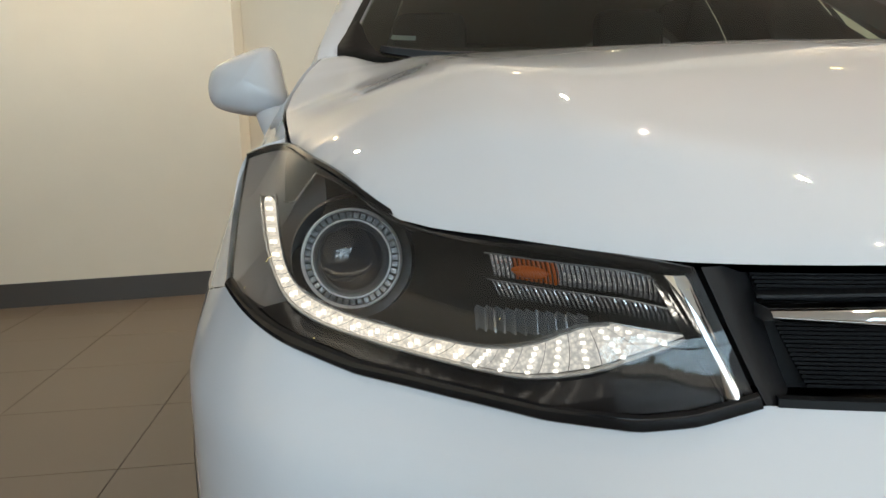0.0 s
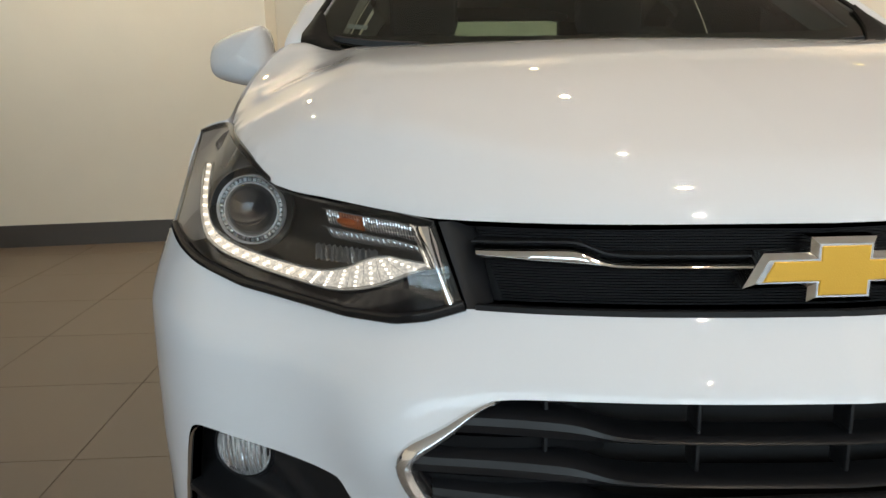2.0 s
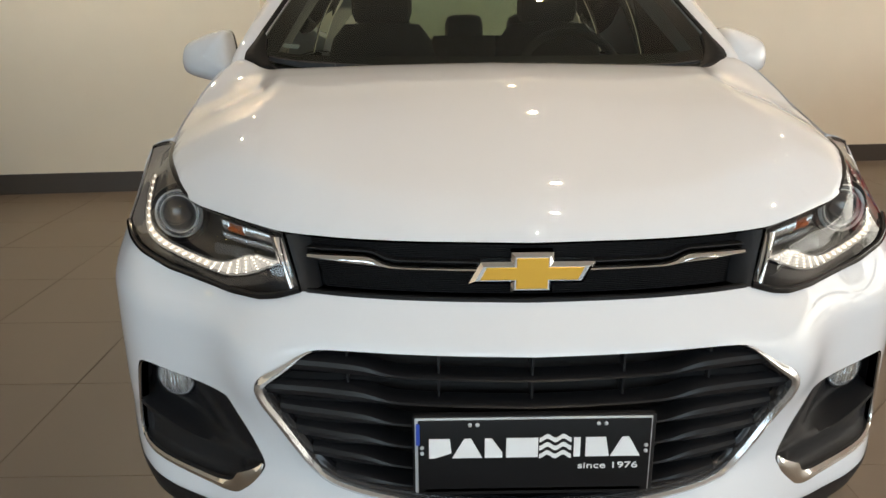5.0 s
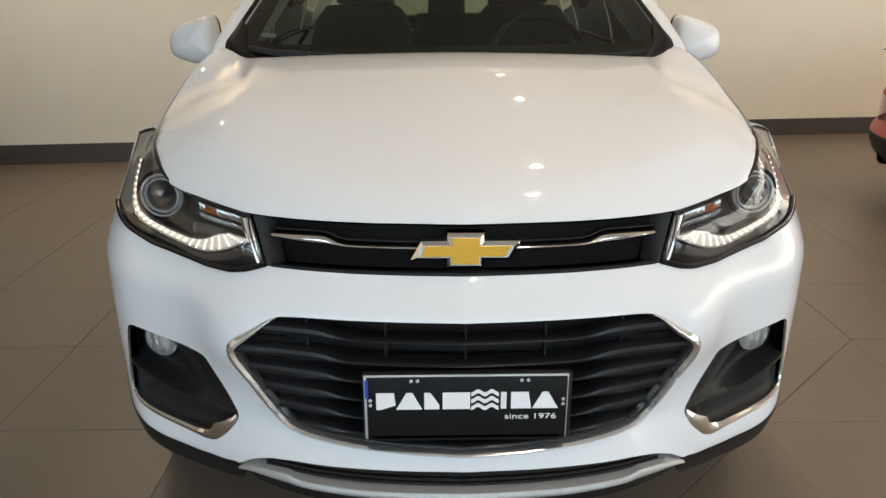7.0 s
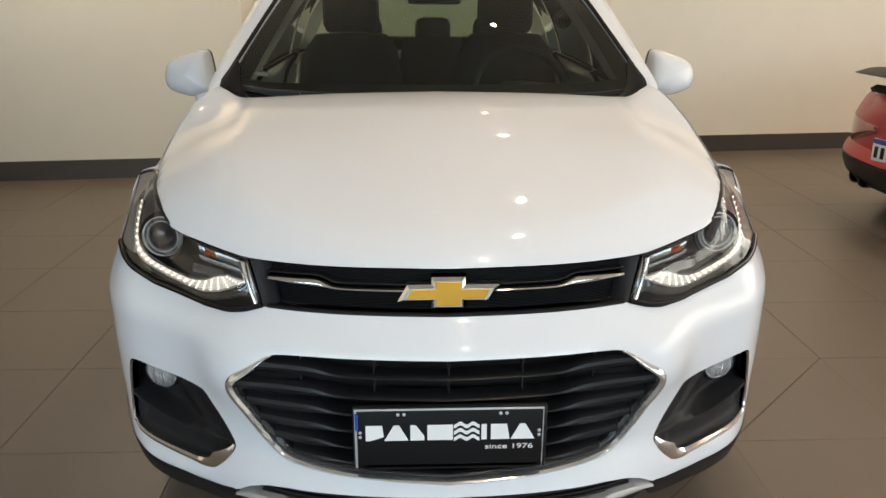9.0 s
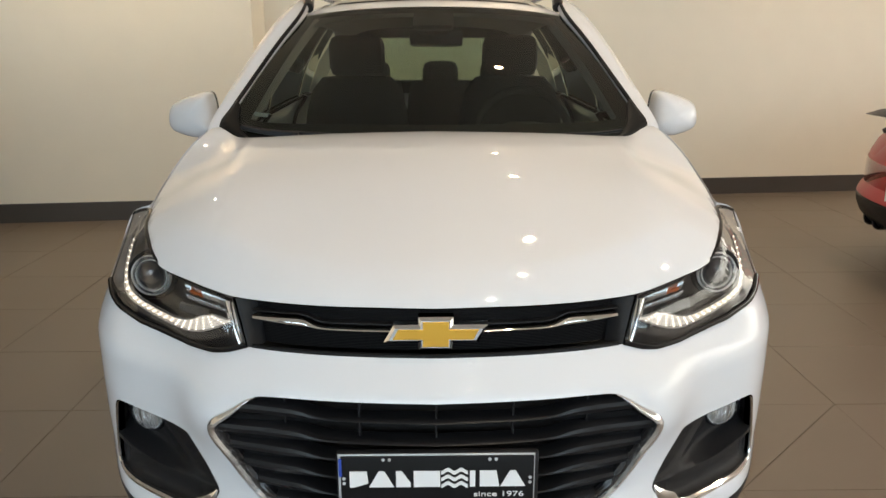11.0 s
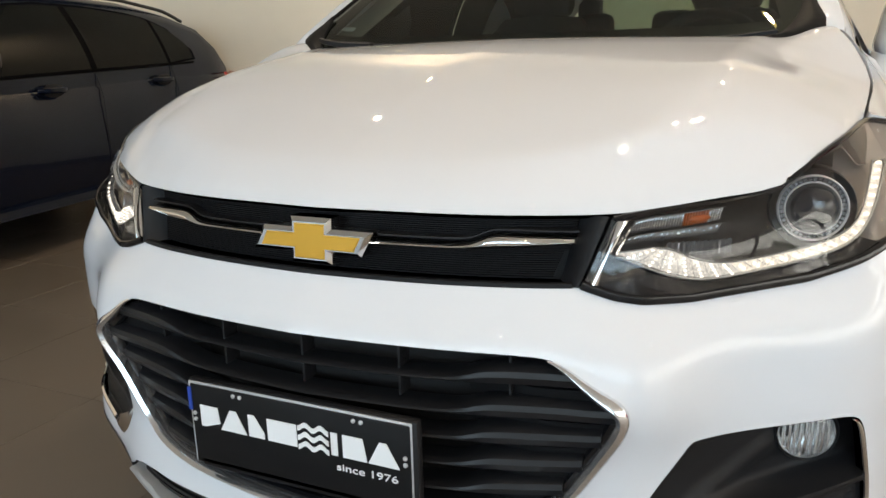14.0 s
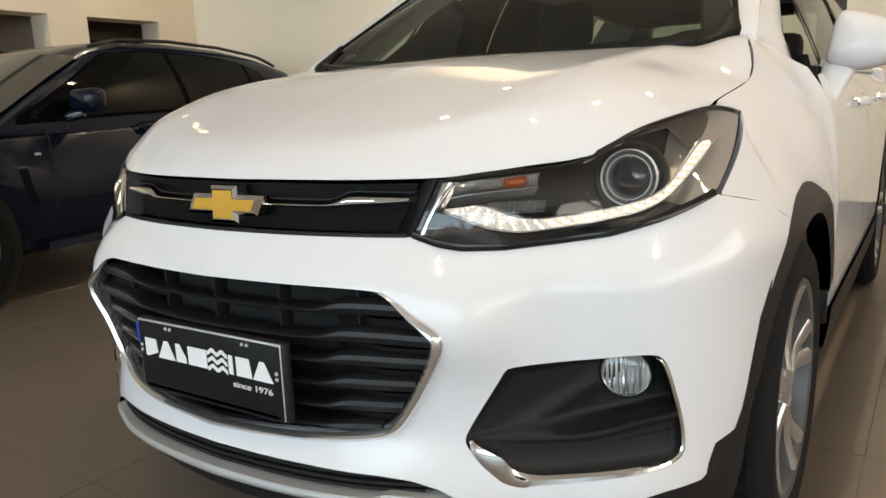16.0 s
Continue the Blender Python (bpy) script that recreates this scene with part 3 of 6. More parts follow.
for sg in (1, -1):
    loft("front_fender", fender_grid * (sg, 1, 1), WHITE, car, angle=55)
    # black arch trim
    ring = [(0.87 + 0.452 * math.cos(a), 0.345 + 0.452 * math.sin(a)) for a in np.linspace(radians(20), radians(140), 22)]
    inner = [(0.87 + (0.385 + .024 * max(0, -math.cos(a))) * math.cos(a), 0.34 + (0.385 + .024 * max(0, -math.cos(a))) * math.sin(a)) for a in np.linspace(radians(190), radians(20), 30)]
    trim = flank(ring + [(.530, .66), (.485, .602), (.458, .522), (.443, .452), (.425, .417), (.376, .407), (.362, .376), (.358, .35)])
    trim += front([(.735, .348), (.66, .334), (.57, .330), (.50, .336), (.463, .346), (.452, .318), (.47, .292), (.54, .272), (.64, .268), (.70, .28)]) + flank([(.36, .285), (.44, .27)] + inner)
    patch("wheel_arch_trim", trim if sg > 0 else flip(trim), body, BLACK, car, step=0.018, flange=0.05, push=0.001, label="matt black plastic arch trim")
    edge_x = float(body(s_y(1.262, .46), .46)[0]) - .003
    rbox("arch_liner_end", (sg * (edge_x - .06), 1.2615, .455), (.12, .012, .15), .003, BLACK, car)

# lower intake with its silver lip
slot = both([(0, .400)] + front([(.2, .398), (.34, .394), (.39, .388), (.43, .374), (.462, .350), (.470, .31), (.44, .28), (.3, .27)]) + [(0, .27)])
patch("lower_intake", slot, lambda s, z: body(s, z) + np.array((0, .022, 0)), BLACK, car, step=0.02, flange=0.05)
for k, z in enumerate((.383, .371, .360)):
    xs = np.linspace(-.40, .40, 50)
    p = np.array([body(np.sign(x) * s_x(abs(x), z), z) for x in xs]) + (0, 0.012 + 0.003 * k, 0)
    sweep("intake_bar", p, [(-.0025, -.008), (.0025, -.008), (.003, .006), (-.003, .006)], BLACK, car, label="black intake bar")
lip_top = [(-.466, .336), (-.44, .349), (-.40, .356), (-.352, .359), (-.330, .351), (-.2, .350), (0, .352), (.2, .350), (.330, .351), (.352, .359), (.40, .356), (.44, .349), (.466, .336)]
lt = spaced(lip_top, .012)
G = []
for x, z in lt:
    zl = .322 + .008 * (abs(x) / .466) ** 3
    row = []
    p = body(np.sign(x) * s_x(abs(x), .335), .335)
    for b in np.linspace(0, 1, 9):
        zz = z + (zl - z) * b
        row.append(p + (0, -.012 * math.sin(math.pi * min(b * 0.8 + .1, 1)) - .001 + .022 * b * b, zz - .335))
    row.append(row[-1] + (0, .06, -.006))
    row.append(row[0] + (0, .05, .004))
    G.append(row)
LIP = material("satin_silver_plastic", (0.38, 0.38, 0.375), 0.42, metal=0.35, bump=0.03, scale=400)
loft("front_lip", G, LIP, car, wrap=True, caps=True, label="satin silver lower lip")
G = []
for x in np.linspace(-.66, .66, 61):
    p = body(np.sign(x) * s_x(abs(x), .33), .33)
    G.append([(p[0] * k, p[1] + dy, z) for k, dy, z in ((1.0, .012, .332), (.99, .028, .318), (.985, .06, .27), (.97, .12, .215), (.95, .30, .195))])
loft("valance", G, BLACK, car, label="black plastic valance under the lip")

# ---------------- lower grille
# near-black sheet puts the shade behind the slats into its colour
void = patch("grille_shade", both(mouth), lambda s, z: body(s, z) + np.array((0, .09, 0)), DARK, car, step=0.05, flange=0)
mh = np.array(mouth)
full = np.array(mouth + [(-a, b) for a, b in mouth[::-1]][1:-1])
chrome_line = spaced(np.array([p for p in mouth if p[1] < .7005 and (p[0] > s_x(.350, .69) or p[1] < .5)]), .008)
cp = body(chrome_line[:, 0], chrome_line[:, 1])
cp = np.vstack([cp, (cp * (-1, 1, 1))[::-1][1:]])
frac = np.linspace(0, 1, len(cp))
size = 0.12 + 0.88 * np.clip(np.minimum(frac, 1 - frac) / .07, 0, 1)
flat = 1.15 - 0.35 * np.exp(-((frac - .5) / .26) ** 4)
sweep("grille_surround", cp + (0, -.006, 0), [(-.006, -.012), (.006, -.014), (.008, -.004), (.0065, .004), (.001, .008), (-.005, .005), (-.0075, .0)], BRIGHT, car,
      label="bright chrome surround of the lower grille", scale=np.stack([size * flat, size * 1.25], 1))


inner_line = cp + (0, .012, 0)
inner_line[:, 0] *= .972
inner_line[:, 2] = .56 + (inner_line[:, 2] - .56) * .955
sweep("grille_inner_border", inner_line, [(-.007, -.01), (.007, -.01), (.008, .0), (.004, .005), (-.004, .005), (-.008, .0)], GLOSSBLACK, car, label="gloss black inner border", scale=np.stack([size, size], 1))
RIBBLACK = material("deep_black_plastic", (0.004, 0.004, 0.0045), 0.55, bump=0.05, scale=400, spec=0.14)
SLATBLACK = material("satin_black_slat", (0.011, 0.011, 0.012), 0.34, bump=0.04, scale=500, spec=0.26)


def mouth_half_width(z):
    i = np.argmax(mh[:, 0])
    up, lo = mh[:i + 1], mh[i:]
    s = np.interp(z, up[::-1, 1], up[::-1, 0]) if z > mh[i, 1] else np.interp(z, lo[::-1, 1], lo[::-1, 0])
    return float(s)


SLATS = [.657, .610, .569, .527, .486, .452]
for k, z in enumerate(SLATS):
    hw = mouth_half_width(z) - .008
    n = 70
    ss = np.linspace(-hw, hw, n)
    a = np.abs(ss)
    wide = 1 / (1 + np.exp(-(a - .255) / .012))
    rise = .011 * wide * (1 if k < 5 else .3)
    base = body(ss, np.full(n, z)) + np.stack([0 * ss, .022 - .006 * wide, rise], 1)
    hh = .0045 + .0095 * wide
    G = []
    for p, h in zip(base, hh):
        G.append([p + (0, .0, h), p + (0, -.010, h * .55), p + (0, -.012, 0), p + (0, -.006, -h * .8), p + (0, .012, -h), p + (0, .034, -h * .8), p + (0, .034, h * .8)])
    loft("grille_slat", G, SLATBLACK, car, wrap=True, caps=True)
    # fine ribbed fields behind the wide ends
    for sg in (1, -1):
        for j in range(6):
            zz = z - .012 - j * .0042
            w2 = mouth_half_width(zz) - .006
            if w2 < .27:
                continue
            q = body(sg * np.linspace(.235, w2, 12), np.full(12, zz))
            q[:, 1] += .034 + .045 * (1 - np.clip(np.linspace(0, 1, 12) / .6, 0, 1)) ** 1.5
            sweep("grille_rib", q, [(-.0008, -.002), (.0008, -.002), (.0021, .010), (-.0021, .010)], RIBBLACK, car)
for z0, z1 in ((.699, .664), (.664, .62)):
    for x in (-.30, -.15, 0, .15, .30):
        p = body(np.sign(x) * s_x(abs(x), .66), .66)
        rbox("grille_strut", (x, p[1] + .04, (z0 + z1) / 2), (.004, .03, z0 - z1), .001, BLACK, car)
# cooler behind the upper slots
rad = rbox("radiator", (0, .125, .62), (.62, .02, .13), .004, BLACK, car)

# ---------------- upper grille
up_line = both([(0, .775)] + front([(.2, .775), (.372, .773), (.385, .80), (.402, .862), (.3, .868)]) + [(0, .866)])
patch("upper_grille_back", up_line, lambda s, z: body(s, z) + np.array((0, .05, 0)), BLACK, car, step=0.02, flange=0)


def on_nose(x, z, out=0.0):
    p = body(np.sign(x) * s_x(abs(x), z), z)
    return p + (0, -out, 0)


for j in range(28):
    z = .781 + j * .0029
    hw = .335 + .03 * (z - .78) / .085
    q = np.array([on_nose(x, z, -.030) for x in np.linspace(-hw, hw, 30)])
    sweep("upper_grille_rib", q, [(-.0007, -.002), (.0007, -.002), (.0011, .004), (-.0011, .004)], RIBBLACK, car)
for sg in (1, -1):
    # sloping end panels
    G = []
    for b in np.linspace(0, 1, 8):
        xo, xi, z = .376 + .028 * b, .345 + .018 * b, .776 + .088 * b
        row = [on_nose(sg * (xo + (xi - xo) * c), z, .004 - .038 * c ** 1.4) for c in np.linspace(0, 1, 8)]
        G.append(row)
    loft("grille_end_panel", G, BLACK, car, label="smooth black end panel of the grille")
    # chrome wing bar: wide at its outer end, a thin line towards the badge
    xs = np.linspace(.085, .366, 60)
    wide = 1 / (1 + np.exp(-(xs - .245) / .008))
    top = .8265 + .0145 * wide - .003 * np.clip((xs - .26) / .1, 0, 1)
    low = .8200 + .0075 * np.clip((xs - .22) / .146, 0, 1) ** 1.3
    G = []
    for x, t_, l_ in zip(xs, top, low):
        p = on_nose(sg * x, .828, -.006)
        m_ = (t_ + l_) / 2
        G.append([(p[0], p[1] + .004 - .015 * math.sin(b), m_ + (t_ - m_) * math.cos(b)) for b in np.linspace(0, math.pi, 9)] + [(p[0], p[1] + .014, l_), (p[0], p[1] + .014, t_)])
    loft("grille_wing_bar", G, CHROME, car, wrap=True, caps=True, label="polished chrome bar, broad at its outer end")
    sweep("wing_bar_shelf", np.array([on_nose(sg * x, .83, -.018) + (0, 0, t_ + .006 - .83) for x, t_ in zip(xs, top)]), [(-.0011, -.012), (.0011, -.012), (.0011, .008), (-.0011, .008)], BLACK, car)
# black rims of the opening
for z0, out, h in ((.7775, -.004, .003), (.8660, -.046, .003)):
    q = np.array([on_nose(x, z0, out) for x in np.linspace(-.366, .366, 50)])
    sweep("upper_grille_rim", q, [(-h, -.003), (h, -.003), (h, .006), (-h, .006)], BLACK, car)

# badge: a plain cross of slanted bars, gold in a chrome border
badge = empty("badge", (0, 0, 0), "gold bar badge with a bright chrome border")
badge.parent = car


def bar_cross(w, sl, h, sw, sh, ss):
    """Half width, slant and half height of the long bar; half width, half height and slant of the short one."""
    return [(-w, -h), (-sw - ss * .4, -h), (-sw - ss, -sh), (sw - ss * .2, -sh), (sw, -h), (w - sl, -h), (w, h), (sw + ss * .4, h), (sw + ss, sh), (-sw + ss * .2, sh), (-sw, h), (-w + sl, h)]


def badge_place(v):
    x, y, z = v
    return (x, .066 + y + .02 * z, .8205 + z)


outline_solid("badge_border", bar_cross(.1015, .020, .0180, .0335, .0335, .001), -.008, .02, CHROME, badge, .0060, badge_place, "polished chrome border")
outline_solid("badge_face", bar_cross(.0835, .011, .0105, .0250, .0255, .001), -.0092, .0, GOLD, badge, .0012, badge_place, "golden face with fine texture")

# ---------------------------------------------------------------- headlamps


def led_glass(name, colour, low, high):
    """A clear light guide over leds: it glows in small uneven cells."""
    m = material(name, colour, 0.25, coat=0.6)
    nt = m.node_tree
    b = nt.nodes["Principled BSDF"]
    tc, vo, mr = (nt.nodes.new("ShaderNode" + k) for k in ("TexCoord", "TexVoronoi", "MapRange"))
    vo.inputs["Scale"].default_value = 300
    nt.links.new(tc.outputs["Object"], vo.inputs["Vector"])
    nt.links.new(vo.outputs["Distance"], mr.inputs["Value"])
    mr.inputs["From Max"].default_value = .75
    mr.inputs["To Min"].default_value, mr.inputs["To Max"].default_value = high, low
    b.inputs["Base Color"].default_value = (.32, .32, .31, 1)
    b.inputs["Emission Color"].default_value = (*colour, 1)
    nt.links.new(mr.outputs[0], b.inputs["Emission Strength"])
    return m


LED = led_glass("led_glow", (1.0, 0.91, 0.74), 0.55, 1.2)
LEDDIM = led_glass("led_glow_dim", (1.0, 0.94, 0.82), 0.30, .85)
LEDCORE = material("led_core", (1.0, 0.96, 0.86), 0.4, emit=1.6)
HOUSE = material("lamp_housing", (0.010, 0.009, 0.0085), 0.30, bump=0.01, scale=300, vary=0.2, spec=0.22)
BROW = material("lamp_brow", (0.05, 0.042, 0.034), 0.35, bump=0.03, scale=300, vary=0.2)
AMBER = material("amber_plastic", (0.40, 0.085, 0.012), 0.25, coat=0.5)
CLEARRIB = material("clear_ribbed_plastic", (0.45, 0.45, 0.44), 0.18, metal=0.7)
REFLECT = material("lamp_reflector", (0.78, 0.77, 0.76), 0.16, metal=0.9)
SIDEREF = material("smoked_side_reflector", (0.33, 0.30, 0.275), 0.24, coat=0.6, bump=0.03, scale=250)
FOGREF = material("fog_reflector", (0.88, 0.88, 0.87), 0.20, metal=0.88)
FACET = material("smoked_facet", (0.33, 0.34, 0.35), 0.22, metal=0.8)
CRYSTAL = material("frosted_crystal", (0.86, 0.86, 0.84), 0.2, coat=1.0)
BULGE = material("projector_glass", (0.012, 0.014, 0.018), 0.03, coat=1.0)

LAMP_TOP = [(.409, .150, .864), (.45, .176, .871), (.50, .214, .877), (.545, .25, .882), (.59, .285, .8895), (.62, .316, .904), (.655, .372, .931), (.69, .462, .948), (.715, .575, .960), (.745, .588, .956), (.767, .586, .947)]
LAMP_LOW = np.array([body(s, z) for s, z in spaced(hl_low, .006)])
_low = spaced(LAMP_LOW, .005)
_top = spaced(soft_path(LAMP_TOP, rounds=2), .005)


def along(p, a):
    d = np.r_[0, np.cumsum(np.linalg.norm(np.diff(p, axis=0), axis=1))]
    return np.stack([np.interp(a * d[-1], d, p[:, k]) for k in range(3)], -1)


NA, NB = 60, 22
_a, _b = np.linspace(0, 1, NA), np.linspace(0, 1, NB)
lens_grid = np.array([[along(_low, np.array(a)) * (1 - b) + along(_top, np.array(a)) * b for b in _b] for a in _a])
_n = np.cross(np.gradient(lens_grid, axis=0), np.gradient(lens_grid, axis=1))
_n /= np.linalg.norm(_n, axis=2, keepdims=True)
_bulge = (np.sin(np.pi * _b) ** .7)[None, :, None] * np.interp(_a, [0, .08, .5, .92, 1], [.003, .006, .010, .009, .004])[:, None, None]
lens_grid = lens_grid + _n * _bulge
_end = np.clip((_a - .72) / .28, 0, 1) ** 2
lens_grid = lens_grid + np.array((.005, .026, 0)) * (np.sin(np.pi * _b) ** .8)[None, :, None] * _end[:, None, None]
# the clear lens itself crowns out further than the things behind it follow
_crown = (np.sin(np.pi * _b))[None, :, None] * np.interp(_a, [0, .08, .3, .7, .9, 1], [.003, .009, .010, .005, .002, 0])[:, None, None]
_flat = lens_grid.reshape(-1, 3)
_fn = _n.reshape(-1, 3)


def in_lamp(x, z, deep):
    """The place behind the lens at this x and height, so deep inside."""
    d = (_flat[:, 0] - x) ** 2 + (_flat[:, 2] - z) ** 2
    i = np.argsort(d)[:6]
    w = 1 / (d[i] + 1e-6)
    w /= w.sum()
    p = (w[:, None] * _flat[i]).sum(0)
    return np.array([x, p[1] + deep, z])


def lens_at(a, b, deep):
    """The place behind the lens, by shares along it and up it."""
    i, j = a * (NA - 1), b * (NB - 1)
    i0, j0 = min(int(i), NA - 2), min(int(j), NB - 2)
    u, v = i - i0, j - j0
    mix = lambda g: (g[i0, j0] * (1 - u) + g[i0 + 1, j0] * u) * (1 - v) + (g[i0, j0 + 1] * (1 - u) + g[i0 + 1, j0 + 1] * u) * v
    return mix(lens_grid) - mix(_n) * deep


def mirrored(G, sg):
    G = np.array(G, float)
    G[..., 0] *= sg
    return G


DRL_OUT = [(.410, .816), (.444, .802), (.479, .7865), (.519, .7775), (.553, .7800), (.593, .785), (.636, .792), (.679, .801), (.707, .815), (.7225, .837), (.734, .8635), (.7455, .902)]
DRL_IN = [(.462, .822), (.482, .819), (.510, .804), (.5405, .797), (.572, .799), (.6135, .804), (.659, .8116), (.691, .823), (.7075, .840), (.716, .866), (.7245, .904)]

for sg in (1, -1):
    lamp = empty("headlamp", (0, 0, 0), "clear headlamp with a lit led strip")
    lamp.parent = car
    lens = loft("lens", mirrored(lens_grid + _n * _crown, sg), LENS, lamp, label="clear polished lens")
    lens.visible_shadow = False
    # bowl behind the lens
    deep = (np.sin(np.pi * np.clip(_b * 1.0, 0, 1)) ** .35)[None, :, None] * np.interp(_a, [0, .06, .2, .8, .95, 1], [.0, .03, .075, .085, .045, .0])[:, None, None]
    bowl = lens_grid - _n * _bulge + np.array((-.15, 1.0, 0)) * deep
    loft("housing", mirrored(bowl, sg), HOUSE, lamp, label="black moulded housing")
    # dark rim along the lower edge and the top edge
    lowp = mirrored(lens_grid[:, 0] + (0, -.002, .004), sg)
    sweep("seal", lowp, ring_prof(.0065, .004, 8), GLOSSBLACK, lamp, label="gloss black lower border")
    topp = mirrored(lens_grid[:, -1] + (0, .004, -.004), sg)
    sweep("seal", topp, ring_prof(.005, .006, 8), GLOSSBLACK, lamp, label="gloss black upper border")
    # dark apron under the led strip
    G = []
    for k in range(40):
        a = k / 39
        row = []
        for c in np.linspace(0, 1, 5):
            o = spaced(DRL_OUT[:9], .002)
            oo = o[int(a * (len(o) - 1))]
            i = int(round(a * .86 * (NA - 1)))
            p0, p1 = lens_grid[i, 0] + (0, .004, .005), in_lamp(oo[0], oo[1], .016)
            row.append(p0 * (1 - c) + p1 * c)
        G.append(row)
    loft("apron", mirrored(G, sg), GLOSSBLACK, lamp, label="gloss black apron")
    # led strip: a bright base with ribs between its cells
    strip = empty("led_strip", (0, 0, 0), "row of glowing white leds")
    strip.parent = lamp
    out_c, inn_c = soft_path(DRL_OUT, rounds=2), soft_path(DRL_IN, rounds=2)
    f_o, f_i = np.linspace(0, 11, len(out_c)), np.linspace(0, 10, len(inn_c))

    def strip_pt(u, c, deep):
        """Along the strip by control step u, across by c from the outer to the inner edge."""
        v = float(np.interp(u, [0, 1, 2, 11], [0, .5, 1, 10]))
        o = np.array([np.interp(u, f_o, out_c[:, k]) for k in (0, 1)])
        i_ = np.array([np.interp(v, f_i, inn_c[:, k]) for k in (0, 1)])
        return in_lamp(*(o * (1 - c) + i_ * c), deep)

    us = np.linspace(0, 11, 400)
    mid = np.array([strip_pt(u, .5, 0) for u in us])
    run = np.r_[0, np.cumsum(np.linalg.norm(np.diff(mid, axis=0), axis=1))]
    cells = 25
    for k in range(cells):
        e0, e1 = (k + .015) / cells * run[-1], (k + .985) / cells * run[-1]
        G = []
        lo = float(np.interp(k, [10, 22], [.06, .13]))
        for e in np.linspace(e0, e1, 5):
            u = float(np.interp(e, run, us))
            tip = lo + (.38 * ((e - e0) / (e1 - e0)) ** 2 if k == cells - 1 else 0)
            G.append([strip_pt(u, c, .016 - .006 * math.sin(math.pi * c)) for c in np.linspace(tip, 1.0 - tip, 6)])
        loft("led_cell", mirrored(G, sg), LED if k > 6 else LEDDIM, strip)
        u = float(np.interp((e0 + e1) / 2, run, us))
        for c in ((.38, .62) if k > 6 else (.15, .32, .5, .68, .85)):
            p = strip_pt(u, c, .0085)
            bm = bmesh.new()
            box(bm, sg * p[0], p[1], p[2], .0034, .003, .0036 if k > 6 else .0020, .0006)
            part("led_core", bm, LEDCORE, strip)
    for c in (0, 1):
        sweep("strip_rim", mirrored([strip_pt(u, c, .012) for u in us[::6]], sg), ring_prof(.0013, .004, 6), CLEARRIB, lamp)
    G = [[strip_pt(u, c, .019) for c in np.linspace(0, 1, 4)] for u in us[::6]]
    loft("strip_base", mirrored(G, sg), CLEARRIB, lamp, label="clear ribbed light guide")
    # projector
    C = np.array((.647, .352, .851))
    pr = empty("projector", (0, 0, 0), "round projector with a chrome ring")
    pr.parent = lamp
    tilt = Matrix.Rotation(radians(7 * sg), 3, "Z") @ Matrix.Rotation(radians(-4), 3, "X")
    cc = C * (sg, 1, 1)
    lathe("ring", [(.0440, .006), (.0442, -.003), (.0455, -.0060), (.0468, -.003), (.0475, .006), (.046, .03)], CRYSTAL, pr, cc, n=64, label="thin bright ring", m=tilt)
    lathe("bezel", [(.0365, .012), (.0375, .004), (.0440, .0015), (.0445, .02)], HOUSE, pr, cc, n=48, m=tilt)
    lathe("inner_ring", [(.0352, .008), (.0354, -.001), (.0362, -.0018), (.0372, -.001), (.0374, .008)], CRYSTAL, pr, cc, n=56, m=tilt)
    for k in range(40):
        t_ = 2 * math.pi * k / 40
        q = Vector((.0406 * math.cos(t_), .0008, .0406 * math.sin(t_)))
        q = tilt @ q
        bm = bmesh.new()
        box(bm, *(Vector(cc) + q), .0056, .003, .0050, .0005, (tilt @ Matrix.Rotation(-t_, 3, "Y")).to_4x4(), seg=1)
        part("ring_facet", bm, FACET, pr)
    lathe("bulge", [(.0362, .012), (.0355, .004), (.031, -.0035), (.024, -.009), (.015, -.0125), (.006, -.014), (0, -.0142)], BULGE, pr, cc, n=48, label="dark glass bulge", m=tilt)
    lathe("shroud", [(.047, .004), (.056, .002), (.0585, .008), (.060, .03), (.058, .05)], HOUSE, pr, cc, n=48, m=tilt)
    # brow over the projector
    G = []
    for a in np.linspace(.40, .97, 30):
        row = []
        for b in np.linspace(.985, float(np.interp(a, [.4, .62, .72, .84, 1], [.90, .92, .90, .66, .60])), 6):
            row.append(lens_at(a, b, .010 + .035 * (.97 - b)))
        G.append(row)
    loft("brow", mirrored(G, sg), BROW, lamp, label="brownish grey inner brow")
    edge = np.array([r[-1] for r in G])
    sweep("brow_edge", mirrored(edge, sg), ring_prof(.0012, .0012, 6), CHROME, lamp)
    G = [[lens_at(a, b, float(np.interp(a, [.78, .88, .96, 1], [.050, .022, .010, .003])) * (.25 + .75 * math.sin(math.pi * b) ** .5) + .001) for b in np.linspace(.02, .98, 20)] for a in np.linspace(.78, .995, 20)]
    loft("side_reflector", mirrored(G, sg), SIDEREF, lamp, label="smoked grey side reflector")
    # turn signal: a fluted reflector and an amber bulb
    sig = empty("turn_signal", (0, 0, 0), "fluted turn signal with an amber bulb")
    sig.parent = lamp
    top_of = lambda x: float(np.interp(x, [.42, .45, .50, .56], [.856, .862, .866, .872])) - .004
    for k in range(38):
        x = .416 + k * .0032
        zt = top_of(x)
        amber = .492 < x < .520
        q = np.array([in_lamp(x - .003 * c, zt - .017 * c, .018 + .012 * c ** 2) for c in np.linspace(0, 1, 6)])
        sweep("flute", mirrored(q, sg), ring_prof(.0014, .0022, 6), AMBER if amber else REFLECT, sig)
